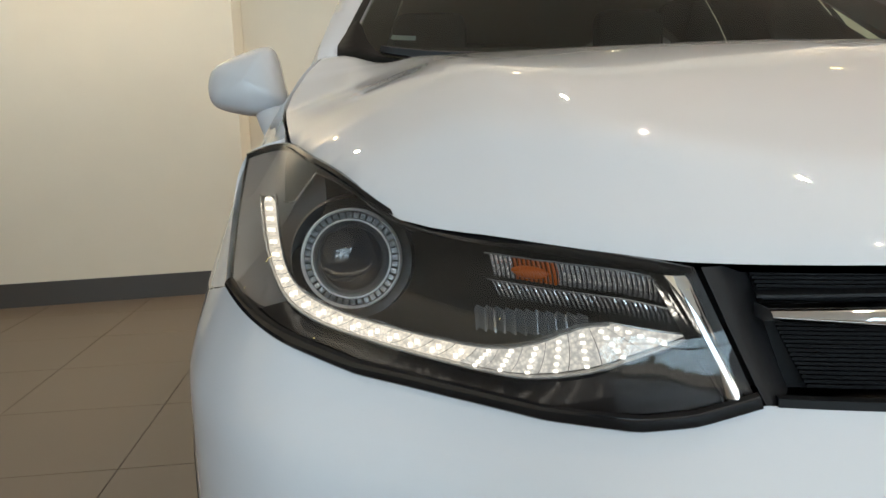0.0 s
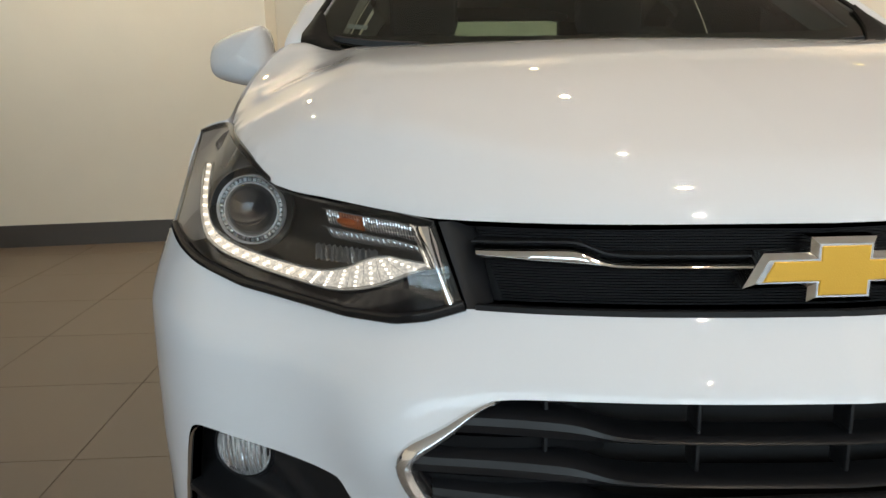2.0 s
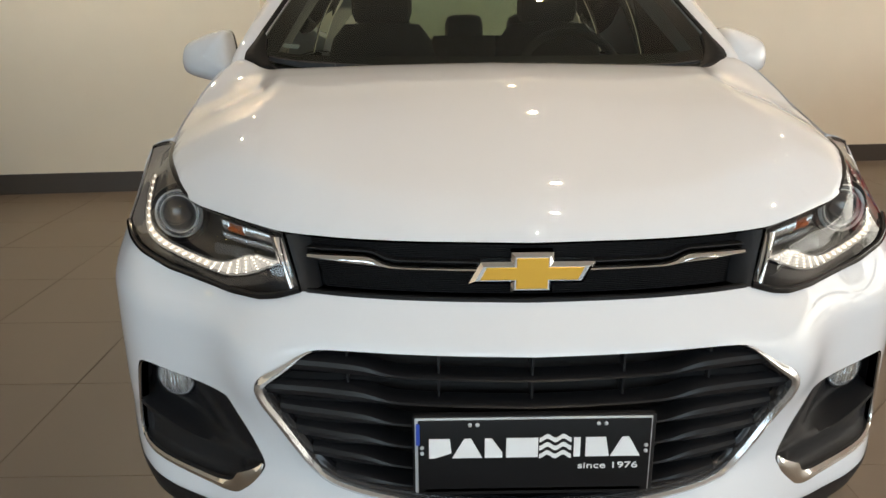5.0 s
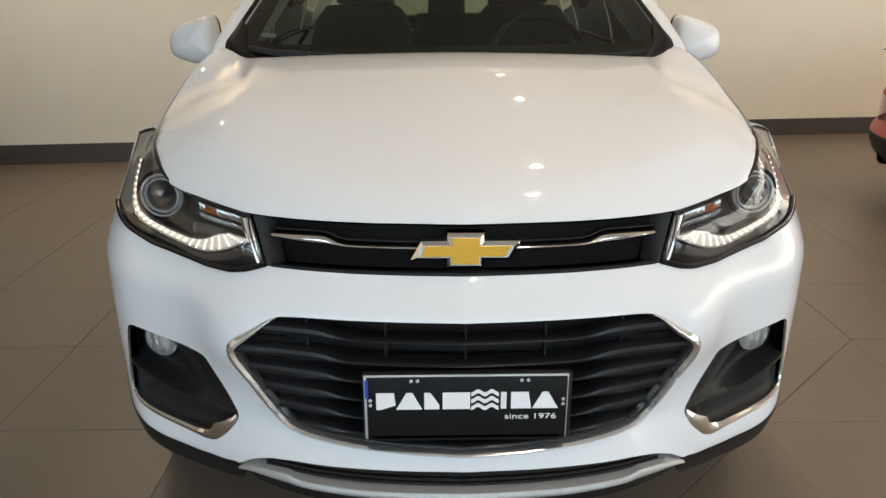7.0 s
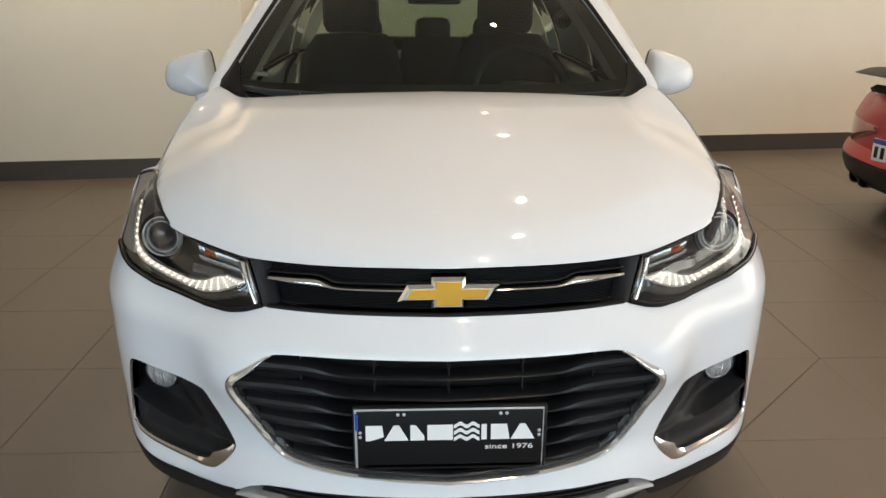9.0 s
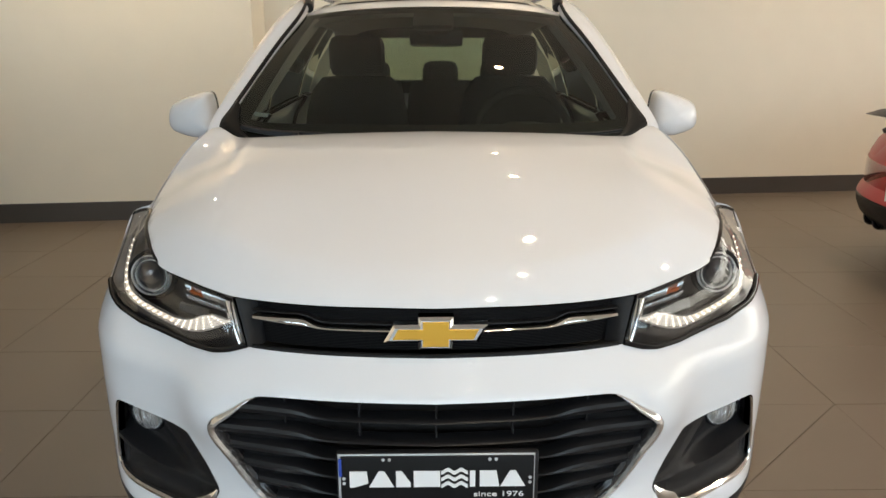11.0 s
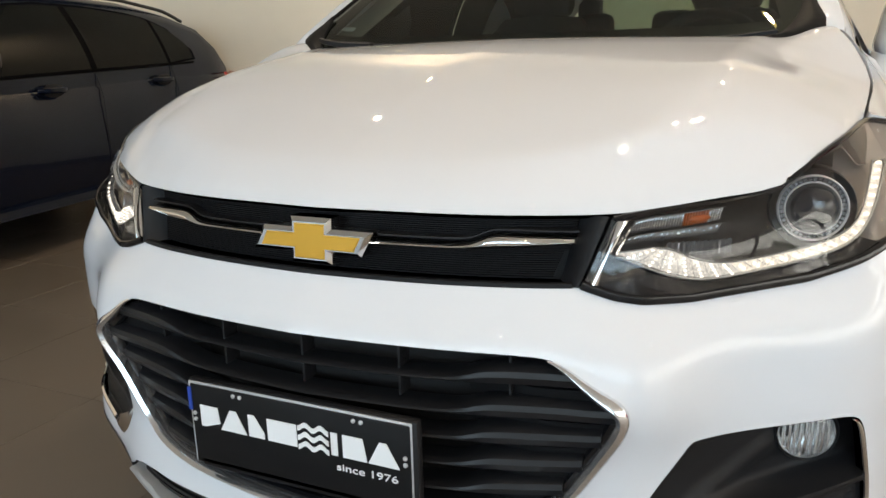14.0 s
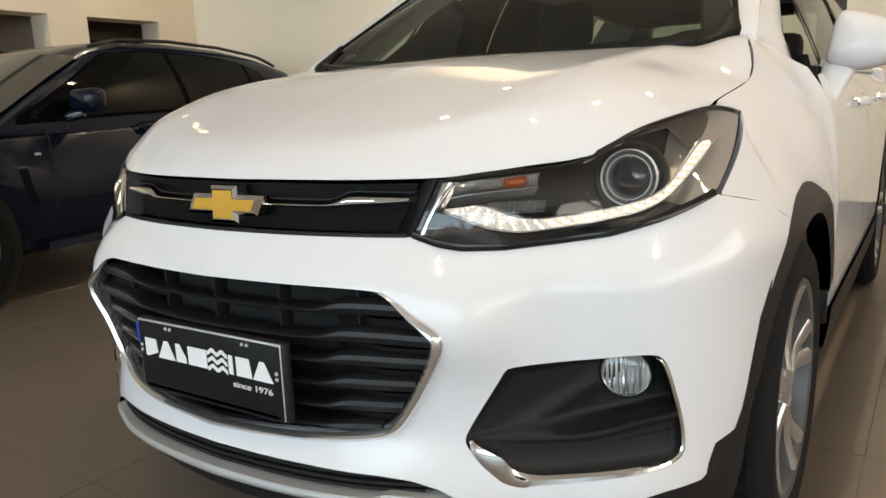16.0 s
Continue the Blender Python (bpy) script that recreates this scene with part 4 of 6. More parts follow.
        q = np.array([in_lamp(x - .006 * c, zt - .0205 - .013 * c, .026 + .010 * c ** 2) for c in np.linspace(0, 1, 5)])
        sweep("flute", mirrored(q, sg), ring_prof(.0010, .0018, 6), FACET if k % 2 else REFLECT, sig)
    q = np.array([in_lamp(x, top_of(x) - .009, .015) for x in np.linspace(.497, .521, 8)])
    sweep("bulb", mirrored(q, sg), ring_prof(.0050, .0050, 12), AMBER, sig, label="amber bulb", scale=np.array([.3, .75, .95, 1, 1, .95, .75, .3]))
    for dz in (-.001, .0188):
        q = mirrored([in_lamp(x, top_of(x) - dz, .012) for x in np.linspace(.414, .540, 20)], sg)
        sweep("signal_rail", q, ring_prof(.0007, .0007, 6), CLEARRIB, sig)
    # second reflector field under the signal
    G = [[in_lamp(x, z, .028 + .006 * math.sin(x * 900)) for z in np.linspace(.824, .806, 6)] for x in np.linspace(.47, .55, 60)]
    loft("reflector", mirrored(G, sg), FACET, lamp, label="finely fluted dark reflector")
    # upright chrome trim at the inner end
    G = []
    for c in np.linspace(0, 1, 16):
        z = .776 + .083 * c
        x0 = .3835 + .026 * c
        w = .019 + .007 * c
        row = [in_lamp(x0 + w * d, z, .006 - .011 * math.sin(math.pi * d)) for d in np.linspace(0, 1, 9)]
        G.append(row)
    loft("end_trim", mirrored(G, sg), CHROME, lamp, label="bright chrome end trim")

# ---------------------------------------------------------------- fog lamp bezels
bz = spaced(bezel, .008, True)
for sg in (1, -1):
    fog = empty("fog_lamp_unit", (0, 0, 0), "black bezel with a round fog lamp and chrome edge")
    fog.parent = car
    cen = bz.mean(0)
    G = []
    bx0, bx1 = bezel[:, 0].min(), bezel[:, 0].max()
    ring_ = np.vstack([bezel, bezel[:1]])
    for c_ in np.linspace(.004, .996, 64):
        sx = bx0 + (bx1 - bx0) * (c_ + .035 * math.sin(2 * math.pi * c_) * -1)
        cross = []
        for (a0, b0), (a1, b1) in zip(ring_[:-1], ring_[1:]):
            if (a0 - sx) * (a1 - sx) <= 0 and a0 != a1:
                cross.append(b0 + (b1 - b0) * (sx - a0) / (a1 - a0))
        zt, zb = max(cross), min(cross)
        x_ = float(body(sx, .47)[0])
        shelf = min(max(.449 + .030 * float(ease(x_, .60, .75)), zb + .3 * (zt - zb)), zt - .25 * (zt - zb))
        col = []
        ends = float(ease(c_, 0, .10) * ease(c_, 1.0, .93))
        for f in np.linspace(0, 1, 20):
            z_ = zt + (shelf - zt) * f
            cove = .012 + .056 * float(ease(x_, .48, .655))
            ridge_f = 1 - .55 * float(ease(x_, .50, .64))
            h_ = float(ease(f, 0, .16)) * float(ease(1 - f, .0, .13)) * cove - .010 * math.exp(-((f - ridge_f) / .13) ** 2) * float(ease(x_, .50, .54)) * float(ease(x_, .655, .60))
            col.append((z_, .004 + ends * max(h_, 0)))
        for f, h_ in ((.05, .003), (.10, .004), (.14, .012), (.18, .020), (.26, .022), (.34, .022), (.37, .030), (.42, .031), (.70, .030), (.82, .028), (.88, .018), (1.0, .004)):
            side_ = float(ease(c_, .16, .22) * ease(c_, .88, .84))
            if .36 < f < .85:
                h_ = .022 + (h_ - .022) * side_
            col.append((shelf + (zb - shelf) * f, .004 + ends * max(h_ - .004, 0)))
        G.append([body(sx, z_) + (0, d_, 0) for z_, d_ in col])
    loft("bezel", mirrored(G, sg), BLACK, fog, label="matt black bezel with a shelf across", angle=60)
    # chrome edge: broad at the inner foot, slim up the outer side
    i0 = np.argmin((bz[:, 0] - s_x(.722, .575)) ** 2 + (bz[:, 1] - .575) ** 2)
    i1 = np.argmin((bz[:, 0] - s_x(.459, .440)) ** 2 + (bz[:, 1] - .440) ** 2)
    idx = np.arange(i0, i1 + 1) if i1 > i0 else np.r_[np.arange(i0, len(bz)), np.arange(0, i1 + 1)]
    q = cen + (bz[idx] - cen) * .965
    p = body(q[:, 0], q[:, 1]) + (0, .004, 0)
    f = np.linspace(0, 1, len(p))
    wid = np.interp(f, [0, .05, .35, .42, .75, .84, .90, 1], [.15, .36, .40, .7, .95, 1.9, 3.0, .3])
    sweep("chrome_edge", mirrored(p, sg), [(-.008, -.010), (.006, -.010), (.009, .0), (.004, .007), (-.004, .008), (-.009, .003)], CHROME, fog, label="bright chrome edge", scale=np.stack([wid, np.clip(wid, .3, 1)], 1))
    # round lamp
    c = np.array((.666 * sg, .290, .537))
    tilt = Matrix.Rotation(radians(16 * sg), 3, "Z")
    lathe("lamp_ring", [(.040, .03), (.0405, .002), (.043, -.001), (.046, .004), (.048, .03)], BLACK, fog, c, n=40, m=tilt)
    lathe("reflector", [(.0, .016), (.02, .014), (.034, .006), (.0395, -.001)], FOGREF, fog, c, n=40, label="bright reflector", m=tilt)
    for k in range(9):
        x = -.030 + k * .0075
        h = math.sqrt(max(.037 ** 2 - x * x, .0001))
        q = np.array([Vector(c) + tilt @ Vector((x, .006 - .006 * (1 - (z / .04) ** 2), z)) for z in np.linspace(-h, h, 8)])
        sweep("flute", q, ring_prof(.0026, .0022, 6), CHROME if k % 3 == 1 else FOGREF, fog)
    dome = lathe("lamp_glass", [(.0405, -.001), (.034, -.007), (.022, -.011), (.010, -.0125), (0, -.013)], LENS, fog, c, n=40, label="clear glass dome", m=tilt)
    dome.visible_shadow = False

# ---------------------------------------------------------------- number plate with a printed cover
PLATE = material("black_plate", (0.006, 0.006, 0.0065), 0.5, bump=0.02, scale=300, vary=0.1, spec=0.2)
PRINT = material("white_print", (0.80, 0.80, 0.80), 0.45, bump=0.02, scale=400)
BLUE = material("blue_strip", (0.02, 0.06, 0.35), 0.4)
plate = empty("number_plate", (0, 0, 0), "black printed cover plate in a thin silver frame")
plate.parent = car
PX0, PZ0, PW, PH, PYF = -.190, .605, .380, .136, -.014


def on_plate(u, v, out):
    """Metres from the plate's upper left corner to the right and down; out towards the viewer."""
    return (PX0 + u, PYF - out - .03 * (PH - v) * 0, PZ0 - v)


def plate_shape(name, pts, mat, out=.0008, label=""):
    return outline_solid(name, [(PX0 + u, PZ0 - v) for u, v in pts], PYF - out, PYF + .0005, mat, plate, label=label)


rbox("backing", (.002, PYF + .012, .537), (.39, .018, .142), .006, BLACK, plate)
rbox("frame", (0, PYF + .004, .5375), (.379, .004, .1345), .0015, SATIN, plate, "thin silver frame")
rbox("cover", (.0015, PYF + .0005, .5370), (.3715, .003, .1300), .0015, PLATE, plate, "satin black cover")
rbox("cover_foot", (.002, PYF + .0005, .474), (.350, .003, .012), .001, PLATE, plate)
plate_shape("strip", [(.0025, .008), (.0085, .008), (.0085, .045), (.0025, .045)], BLUE, .0030, "blue strip")
T, B = .0345, .069
BLOCKS = [[(.023, T), (.056, T), (.059, .060), (.032, B), (.023, B)], [(.060, B), (.079, T), (.090, T), (.108, B)], [(.112, T), (.123, T), (.140, .060), (.140, B), (.112, B)], [(.146, T), (.197, T), (.197, B), (.146, B)],
          [(.254, T), (.2645, T), (.2645, B), (.254, B)], [(.273, T), (.305, T), (.311, B), (.273, B)], [(.313, B), (.331, T), (.342, T), (.361, B)]]
for pts in BLOCKS:
    plate_shape("print_block", pts, PRINT, .0022)
for k in range(3):
    v0 = T - .003 + k * .0145
    xs = np.linspace(.199, .250, 14)
    up = [(x, v0 + .0035 * math.cos((x - .199) / .051 * 4 * math.pi) * (1 if k < 3 else 0)) for x in xs]
    plate_shape("print_wave", up + [(x, v + .0078) for x, v in up[::-1]], PRINT, .0022)
text_mesh("print_line", "since 1976", .0155, PRINT, plate, Matrix.Translation((PX0 + .262, PYF - .0022, PZ0 - .0935)) @ Matrix.Rotation(radians(90), 4, "X"), width=.096, label="small white line of print")
for u, v in ((.088, .010), (.100, .010), (.292, .010), (.304, .010), (.012, .050), (.012, .060), (.370, .050), (.370, .060)):
    lathe("screw", [(.0034, .002), (.0032, -.001), (.0016, -.002), (0, -.002)], SATIN, plate, on_plate(u, v, .002), n=12)

# ---------------------------------------------------------------- cabin, glass, mirrors, wheels and flanks
FRIT = material("black_glass_border", (0.006, 0.006, 0.006), 0.55, spec=0.12)
TRIM = material("dark_cabin_plastic", (0.022, 0.022, 0.021), 0.6, bump=0.2, scale=500, vary=0.15)
CLOTH = material("dark_seat_cloth", (0.020, 0.019, 0.018), 0.85, bump=0.4, scale=900, vary=0.15)
LINER = material("grey_headliner", (0.26, 0.25, 0.23), 0.9, bump=0.2, scale=600, vary=0.05)
REARGLASS = clear("rear_glass", (0.78, 0.84, 0.78), 0.0, 1.36)
SIDEGLASS = clear("side_glass", (0.50, 0.54, 0.50), 0.0, 1.45)

# windscreen
W_LOW = [(0, .992, 1.082), (.2, .997, 1.083), (.40, 1.005, 1.086), (.50, 1.005, 1.088), (.57, 1.012, 1.095), (.645, 1.05, 1.112)]
W_TOP = [(0, 1.585, 1.482), (.15, 1.593, 1.480), (.3, 1.615, 1.474), (.40, 1.637, 1.466), (.480, 1.668, 1.455)]


def mirror_line(p):
    p = np.array(p, float)
    return np.vstack([p[::-1] * (-1, 1, 1), p[1:]])


wl, wt = mirror_line(W_LOW), mirror_line(W_TOP)


def screen_pt(a, b):
    p, q = along(wl, np.asarray(a)), along(wt, np.asarray(a))
    r = p * (1 - b) + q * b
    r[..., 1] -= .045 * np.sin(np.pi * np.clip(b, 0, 1)) * (1 - (2 * np.asarray(a) - 1) ** 2)
    r[..., 2] += .014 * np.sin(np.pi * np.clip(b, 0, 1))
    return r


G = [[screen_pt(a, b) for a in np.linspace(0, 1, 41)] for b in np.linspace(0, 1, 17)]
screen = loft("windscreen", G, SCREEN, car, label="green tinted windscreen")
screen.visible_shadow = False


def frit(a0, a1, b0, b1, name="screen_border"):
    G = [[screen_pt(a, b) + (0, .004, -.004) for a in np.linspace(a0(b), a1(b), 24)] for b in np.linspace(b0, b1, 12)]
    loft(name, G, FRIT, car)


frit(lambda b: 0, lambda b: 1, -.02, .085)
frit(lambda b: 0, lambda b: 1, .955, 1.0)
frit(lambda b: 0, lambda b: .052, .05, .97)
frit(lambda b: .948, lambda b: 1, .05, .97)
frit(lambda b: .43, lambda b: .57, .83, .96, "sensor_patch")
STICK = material("grey_sticker", (0.30, 0.33, 0.35), 0.5, vary=0.3, scale=200)
G = [[screen_pt(a, b) + (0, .003, -.003) for a in np.linspace(.055, .092, 5)] for b in np.linspace(.115, .14, 4)]
loft("sticker", G, STICK, car, label="small grey sticker inside the screen")

# scuttle under the screen and wipers
G = []
for x in np.linspace(-.655, .655, 60):
    q = bonnet(np.array(abs(x)), np.array(np.interp(abs(x), [0, .3, .46, .535, .60, .655, .70], [.985, .975, .945, .925, .985, 1.03, 1.06])))
    e_ = along(wl, np.array(np.clip((x + .645) / 1.29, 0, 1)))
    row = [q + (0, -.03, -.035), q + (0, -.004, -.026), q * .5 + e_ * .5 + (0, 0, -.022), e_ + (0, .012, -.010), e_ + (0, .03, .0)]
    G.append([np.array((x, r[1], r[2])) for r in row])
loft("scuttle_panel", G, FRIT, car, label="black scuttle panel")
for x0, x1, b0, b1 in ((-.57, -.30, .030, .006), (-.30, .02, .006, -.008), (.30, .56, -.004, .004)):
    xs = np.linspace(x0, x1, 16)
    p = np.array([screen_pt(np.array((x + .645) / 1.29), b) + (0, -.010, .004) for x, b in zip(xs, np.linspace(b0, b1, 16))])
    sweep("wiper_blade", p, [(-.005, -.004), (.005, -.004), (.003, .006), (-.003, .006)], BLACK, car, label="black wiper blade")
xa = np.linspace(-.58, -.40, 10)
p = np.array([screen_pt(np.array((x + .645) / 1.29), b) + (0, -.022, .008) for x, b in zip(xa, np.linspace(.020, -.004, 10))])
sweep("wiper_arm", p, [(-.009, -.005), (.009, -.005), (.006, .007), (-.006, .007)], BLACK, car, label="black wiper arm", scale=np.linspace(.8, 1.3, 10))

# black covers in the corners between hood, screen and pillar
for sg in (1, -1):
    rim_in = along(soft_path([(.535, .945, 1.080), (.578, 1.000, 1.098), (.606, 1.060, 1.130), (.614, 1.130, 1.172)], rounds=2), np.linspace(0, 1, 12))
    rim_out = along(soft_path([(.552, .940, 1.080), (.628, 1.010, 1.098), (.668, 1.052, 1.117), (.655, 1.090, 1.142), (.630, 1.160, 1.184)], rounds=2), np.linspace(0, 1, 12))
    G = np.stack([rim_in + (0, .006, -.012), rim_in, rim_in * .5 + rim_out * .5 + (0, -.006, .006), rim_out, rim_out + (.004, .008, -.014)], 1)
    loft("corner_cover", mirrored(G, sg), FRIT, car, label="black cover in the corner of the scuttle", angle=60)

# roof
ROOF_Y = [1.56, 1.7, 1.95, 2.3, 2.8, 3.3, 3.7, 3.95]
ROOF_Z = [1.478, 1.508, 1.535, 1.550, 1.546, 1.525, 1.492, 1.46]
ROOF_W = [.492, .515, .535, .545, .545, .535, .515, .49]
G = []
for y, z, w in zip(np.linspace(1.592, 3.95, 30), *[np.interp(np.linspace(1.592, 3.95, 30), ROOF_Y, v) for v in (ROOF_Z, ROOF_W)]):
    row = []
    for u in np.linspace(-1, 1, 25):
        yy = y + (.085 * u * u if y < 2.2 else .085 * u * u * max(0, (2.6 - y) / .4))
        row.append((u * w * 1.06, yy, z - .030 * u * u - .045 * abs(u) ** 8))
    G.append(row)
loft("roof", G, WHITE, car)
# gloss black panel just above the front half of the roof
roof_panel = [[(u * .40, y + .085 * u * u * .55 * max(0, min(1, (2.6 - y) / .4)), np.interp(y, ROOF_Y, ROOF_Z) - .030 * (u * .40 / (np.interp(y, ROOF_Y, ROOF_W) * 1.06)) ** 2 + .004) for u in np.linspace(-1, 1, 17)] for y in np.linspace(1.78, 2.55, 14)]
loft("dark_roof_panel", roof_panel, GLOSSBLACK, car, label="gloss black panel on the roof")
loft("headliner", np.array(G) + (0, .02, -.035), LINER, car, label="grey headliner")
for sg in (1, -1):
    ys = np.linspace(1.78, 3.4, 30)
    f = np.linspace(0, 1, 30)
    p = np.stack([sg * (np.interp(ys, ROOF_Y, ROOF_W) - .035), ys, np.interp(ys, ROOF_Y, ROOF_Z) - .028 + .046 * np.clip(np.minimum(f, 1 - f) / .07, 0, 1) ** .6], 1)
    sweep("roof_rail", p, ring_prof(.022, .022, 10), GLOSSBLACK, car, normal=(0, 0, 1), label="dark roof rail")

# screen pillars, side frames, doors and side windows
for sg in (1, -1):
    outer = np.array([(.694, 1.040, 1.075), (.697, 1.065, 1.098), (.690, 1.12, 1.13), (.660, 1.30, 1.233), (.612, 1.49, 1.36), (.570, 1.66, 1.453), (.548, 1.81, 1.494), (.55, 2.0, 1.512)])
    inner_ = np.array([(.655, 1.040, 1.070), (.646, 1.048, 1.100), (.646, 1.085, 1.13), (.600, 1.258, 1.232), (.543, 1.462, 1.356), (.486, 1.658, 1.461), (.490, 1.79, 1.508), (.50, 1.98, 1.53)])
    back_ = outer + (-.03, .06, -.015)
    t_ = np.linspace(0, 1, 30)
    rows = [along(soft_path(v, rounds=2), t_) for v in (inner_, outer, back_)]
    G = np.stack([rows[0] + (-.004, .02, -.012), rows[0], rows[0] * .6 + rows[1] * .4 + (.010, -.012, .012), rows[0] * .2 + rows[1] * .8 + (.012, -.008, .008), rows[1], rows[2]], 1)
    loft("screen_pillar", mirrored(G, sg), WHITE, car, angle=60)
    sweep("pillar_gasket", mirrored(rows[0][:24] + (.004, -.004, .003), sg), ring_prof(.007, .004, 6), FRIT, car)
    # the pillar's side face, down to the front corner of the door window
    side = along(soft_path([(.680, 1.0, 1.050), (.692, 1.075, 1.096), (.722, 1.16, 1.080), (.752, 1.262, 1.036), (.722, 1.30, 1.090), (.688, 1.42, 1.175), (.650, 1.58, 1.285), (.612, 1.74, 1.39), (.588, 1.88, 1.445), (.575, 2.05, 1.475)], rounds=2), t_)
    G = np.stack([rows[1] + (-.004, -.004, .004), rows[1] * .7 + side * .3 + (.006, 0, .004), rows[1] * .3 + side * .7 + (.006, 0, .003), side, side + (-.03, .02, -.005)], 1)
    loft("pillar_side", mirrored(G, sg), WHITE, car, angle=60)
    # inner pillar lining, seen through the glass
    G = np.stack([rows[0][:22] + (-.02, .03, -.02), rows[0][:22] + (-.055, .10, -.03), rows[1][:22] + (-.05, .10, -.02)], 1)
    loft("pillar_lining", mirrored(G, sg), LINER, car)
    # front and rear doors
    d1 = flank([(1.2738, .42), (1.2738, .70), (1.2738, .985), (1.34, 1.015), (1.6, 1.03), (2.27, 1.045), (2.27, .7), (2.27, .42)])
    d2 = flank([(2.278, .42), (2.278, .7), (2.278, 1.045), (2.8, 1.055), (3.25, 1.06), (3.22, .80), (3.06, .70), (2.98, .55), (2.96, .42)])
    for line in (d1, d2):
        door = patch("door", line if sg > 0 else flip(line), body, WHITE, car, step=0.03, flange=0.02)
        yh = 1.98 if line is d1 else 2.95
        hb_ = body(s_y(yh, .93), .93)
        h = empty("door_handle", (0, 0, 0), "white door handle with a chrome end")
        h.parent = door
        ys = np.linspace(-.10, .10, 14)
        p = np.stack([sg * (hb_[0] + .006 + .028 * np.clip(1 - (ys / .1) ** 4, 0, 1)), hb_[1] + ys, .935 + 0 * ys], 1)
        sweep("grip", p, ring_prof(.014, .009, 8), WHITE, h, normal=(sg, 0, 0))
        lathe("lock", [(.013, 0), (.013, .012), (.009, .016), (0, .016)], CHROME, h, (sg * hb_[0], hb_[1] - .125, .935), axis="X", n=16, m=Matrix.Diagonal((sg, 1, 1)).to_3x3())
    q = flank([(3.255, 1.06), (3.6, 1.05), (3.95, 1.0), (3.95, .5), (3.90, .42)] + [(WHEEL_Y + WHEELBASE + .43 * math.cos(a), .345 + .43 * math.sin(a)) for a in np.linspace(radians(10), radians(150), 16)] + [(3.07, .705), (3.225, .80)])
    patch("rear_quarter", q if sg > 0 else flip(q), body, WHITE, car, step=0.03, flange=0.02)
    sill = flank([(1.30, .30), (1.31, .415), (2.2, .415), (2.97, .415), (2.99, .30), (2.2, .26)])
    patch("sill", sill if sg > 0 else flip(sill), body, BLACK, car, step=0.03, flange=0.05, push=.008)
    ring = [(WHEEL_Y + WHEELBASE + .445 * math.cos(a), .345 + .445 * math.sin(a)) for a in np.linspace(radians(-8), radians(188), 26)]
    inn_ = [(WHEEL_Y + WHEELBASE + .385 * math.cos(a), .34 + .385 * math.sin(a)) for a in np.linspace(radians(188), radians(-8), 26)]
    rt = flank(ring + inn_)
    patch("wheel_arch_trim", rt if sg > 0 else flip(rt), body, BLACK, car, step=0.025, flange=0.05, push=.004)
    # side windows: glass between belt and roof edge
    def side_pt(y, b):
        belt = body(s_y(y, 1.04), np.array(1.04))
        w, zt = np.interp(y, ROOF_Y, ROOF_W) * 1.05, np.interp(y, ROOF_Y, ROOF_Z) - .07
        top = np.array((w, y, zt))
        lean_ = np.array((.03 * math.sin(math.pi * b), 0, 0))
        return (np.array((belt[0], y, 1.04)) * (1 - b) + top * b + lean_) * (sg, 1, 1)
    for y0, y1, lead in ((1.34, 1.52, .30), (1.56, 2.24, .16), (2.30, 3.02, 0), (3.10, 3.42, -.1)):
        G = []
        for b in np.linspace(0, 1, 7):
            a_ = y0 + (lead if lead > 0 else 0) * b
            e__ = y1 + (lead * b if lead < 0 else (.25 * b if y1 < 1.6 else 0))
            G.append([side_pt(v, b * (.97 if y0 > 1.5 else .55)) for v in np.linspace(a_, max(e__, a_ + .01), 10)])
        g = loft("side_window", G, SIDEGLASS, car, label="clear side window")
        g.visible_shadow = False
    for y0, w in ((1.545, .03), (2.27, .06), (3.06, .07)):
        G = [[side_pt(y0 + (.16 if y0 < 2 else 0) * b + d, b) * (1, 1, 1) + np.array((sg * .004, 0, 0)) for d in (-w / 2, w / 2)] for b in np.linspace(0, .98, 8)]
        loft("window_post", G, FRIT, car, label="black window post")
    p = np.array([side_pt(v, .02) + np.array((sg * .008, 0, 0)) for v in np.linspace(1.52, 3.4, 30)])
    sweep("belt_trim", p, ring_prof(.010, .006, 6), SATIN, car, normal=(sg, 0, 0), label="satin belt trim")
    G = np.array([[side_pt(v, b) for b in (.90, .97, 1.02)] for v in np.linspace(1.72, 3.6, 24)])
    loft("roof_side", G + np.array((sg * .006, 0, 0)), WHITE, car)
    G = np.array([[side_pt(v, b) for b in (.0, .5, 1.0)] for v in np.linspace(3.42, 3.9, 8)])
    loft("rear_pillar", G + np.array((sg * .004, 0, 0)), WHITE, car)

    # door mirror
    mir = empty("door_mirror", (0, 0, 0), "white door mirror on a short stalk")
    mir.parent = car
    shape = soft_path([(.788, 1.048), (.800, 1.105), (.811, 1.165), (.824, 1.186), (.850, 1.185), (.900, 1.170), (.957, 1.149), (.977, 1.125), (.983, 1.085), (.973, 1.052), (.945, 1.038), (.905, 1.028), (.872, 1.022), (.835, 1.030)], closed=True, rounds=2)
    cen_m = np.array((.885, 1.105))

    def mirror_at(a, b, d):
        return (a, 1.475 + .22 * (b - 1.10) + .30 * (a - .885) + d, b)

    G = []
    for k, d in ((.01, -.034), (.35, -.031), (.60, -.022), (.78, -.010), (.89, .004), (.955, .020), (.99, .040), (1.0, .065), (.99, .095), (.96, .105)):
        G.append([mirror_at(a, b, d) for a, b in cen_m + (shape - cen_m) * k])
    loft("mirror_shell", mirrored(G, sg), WHITE, mir, wrap=True)
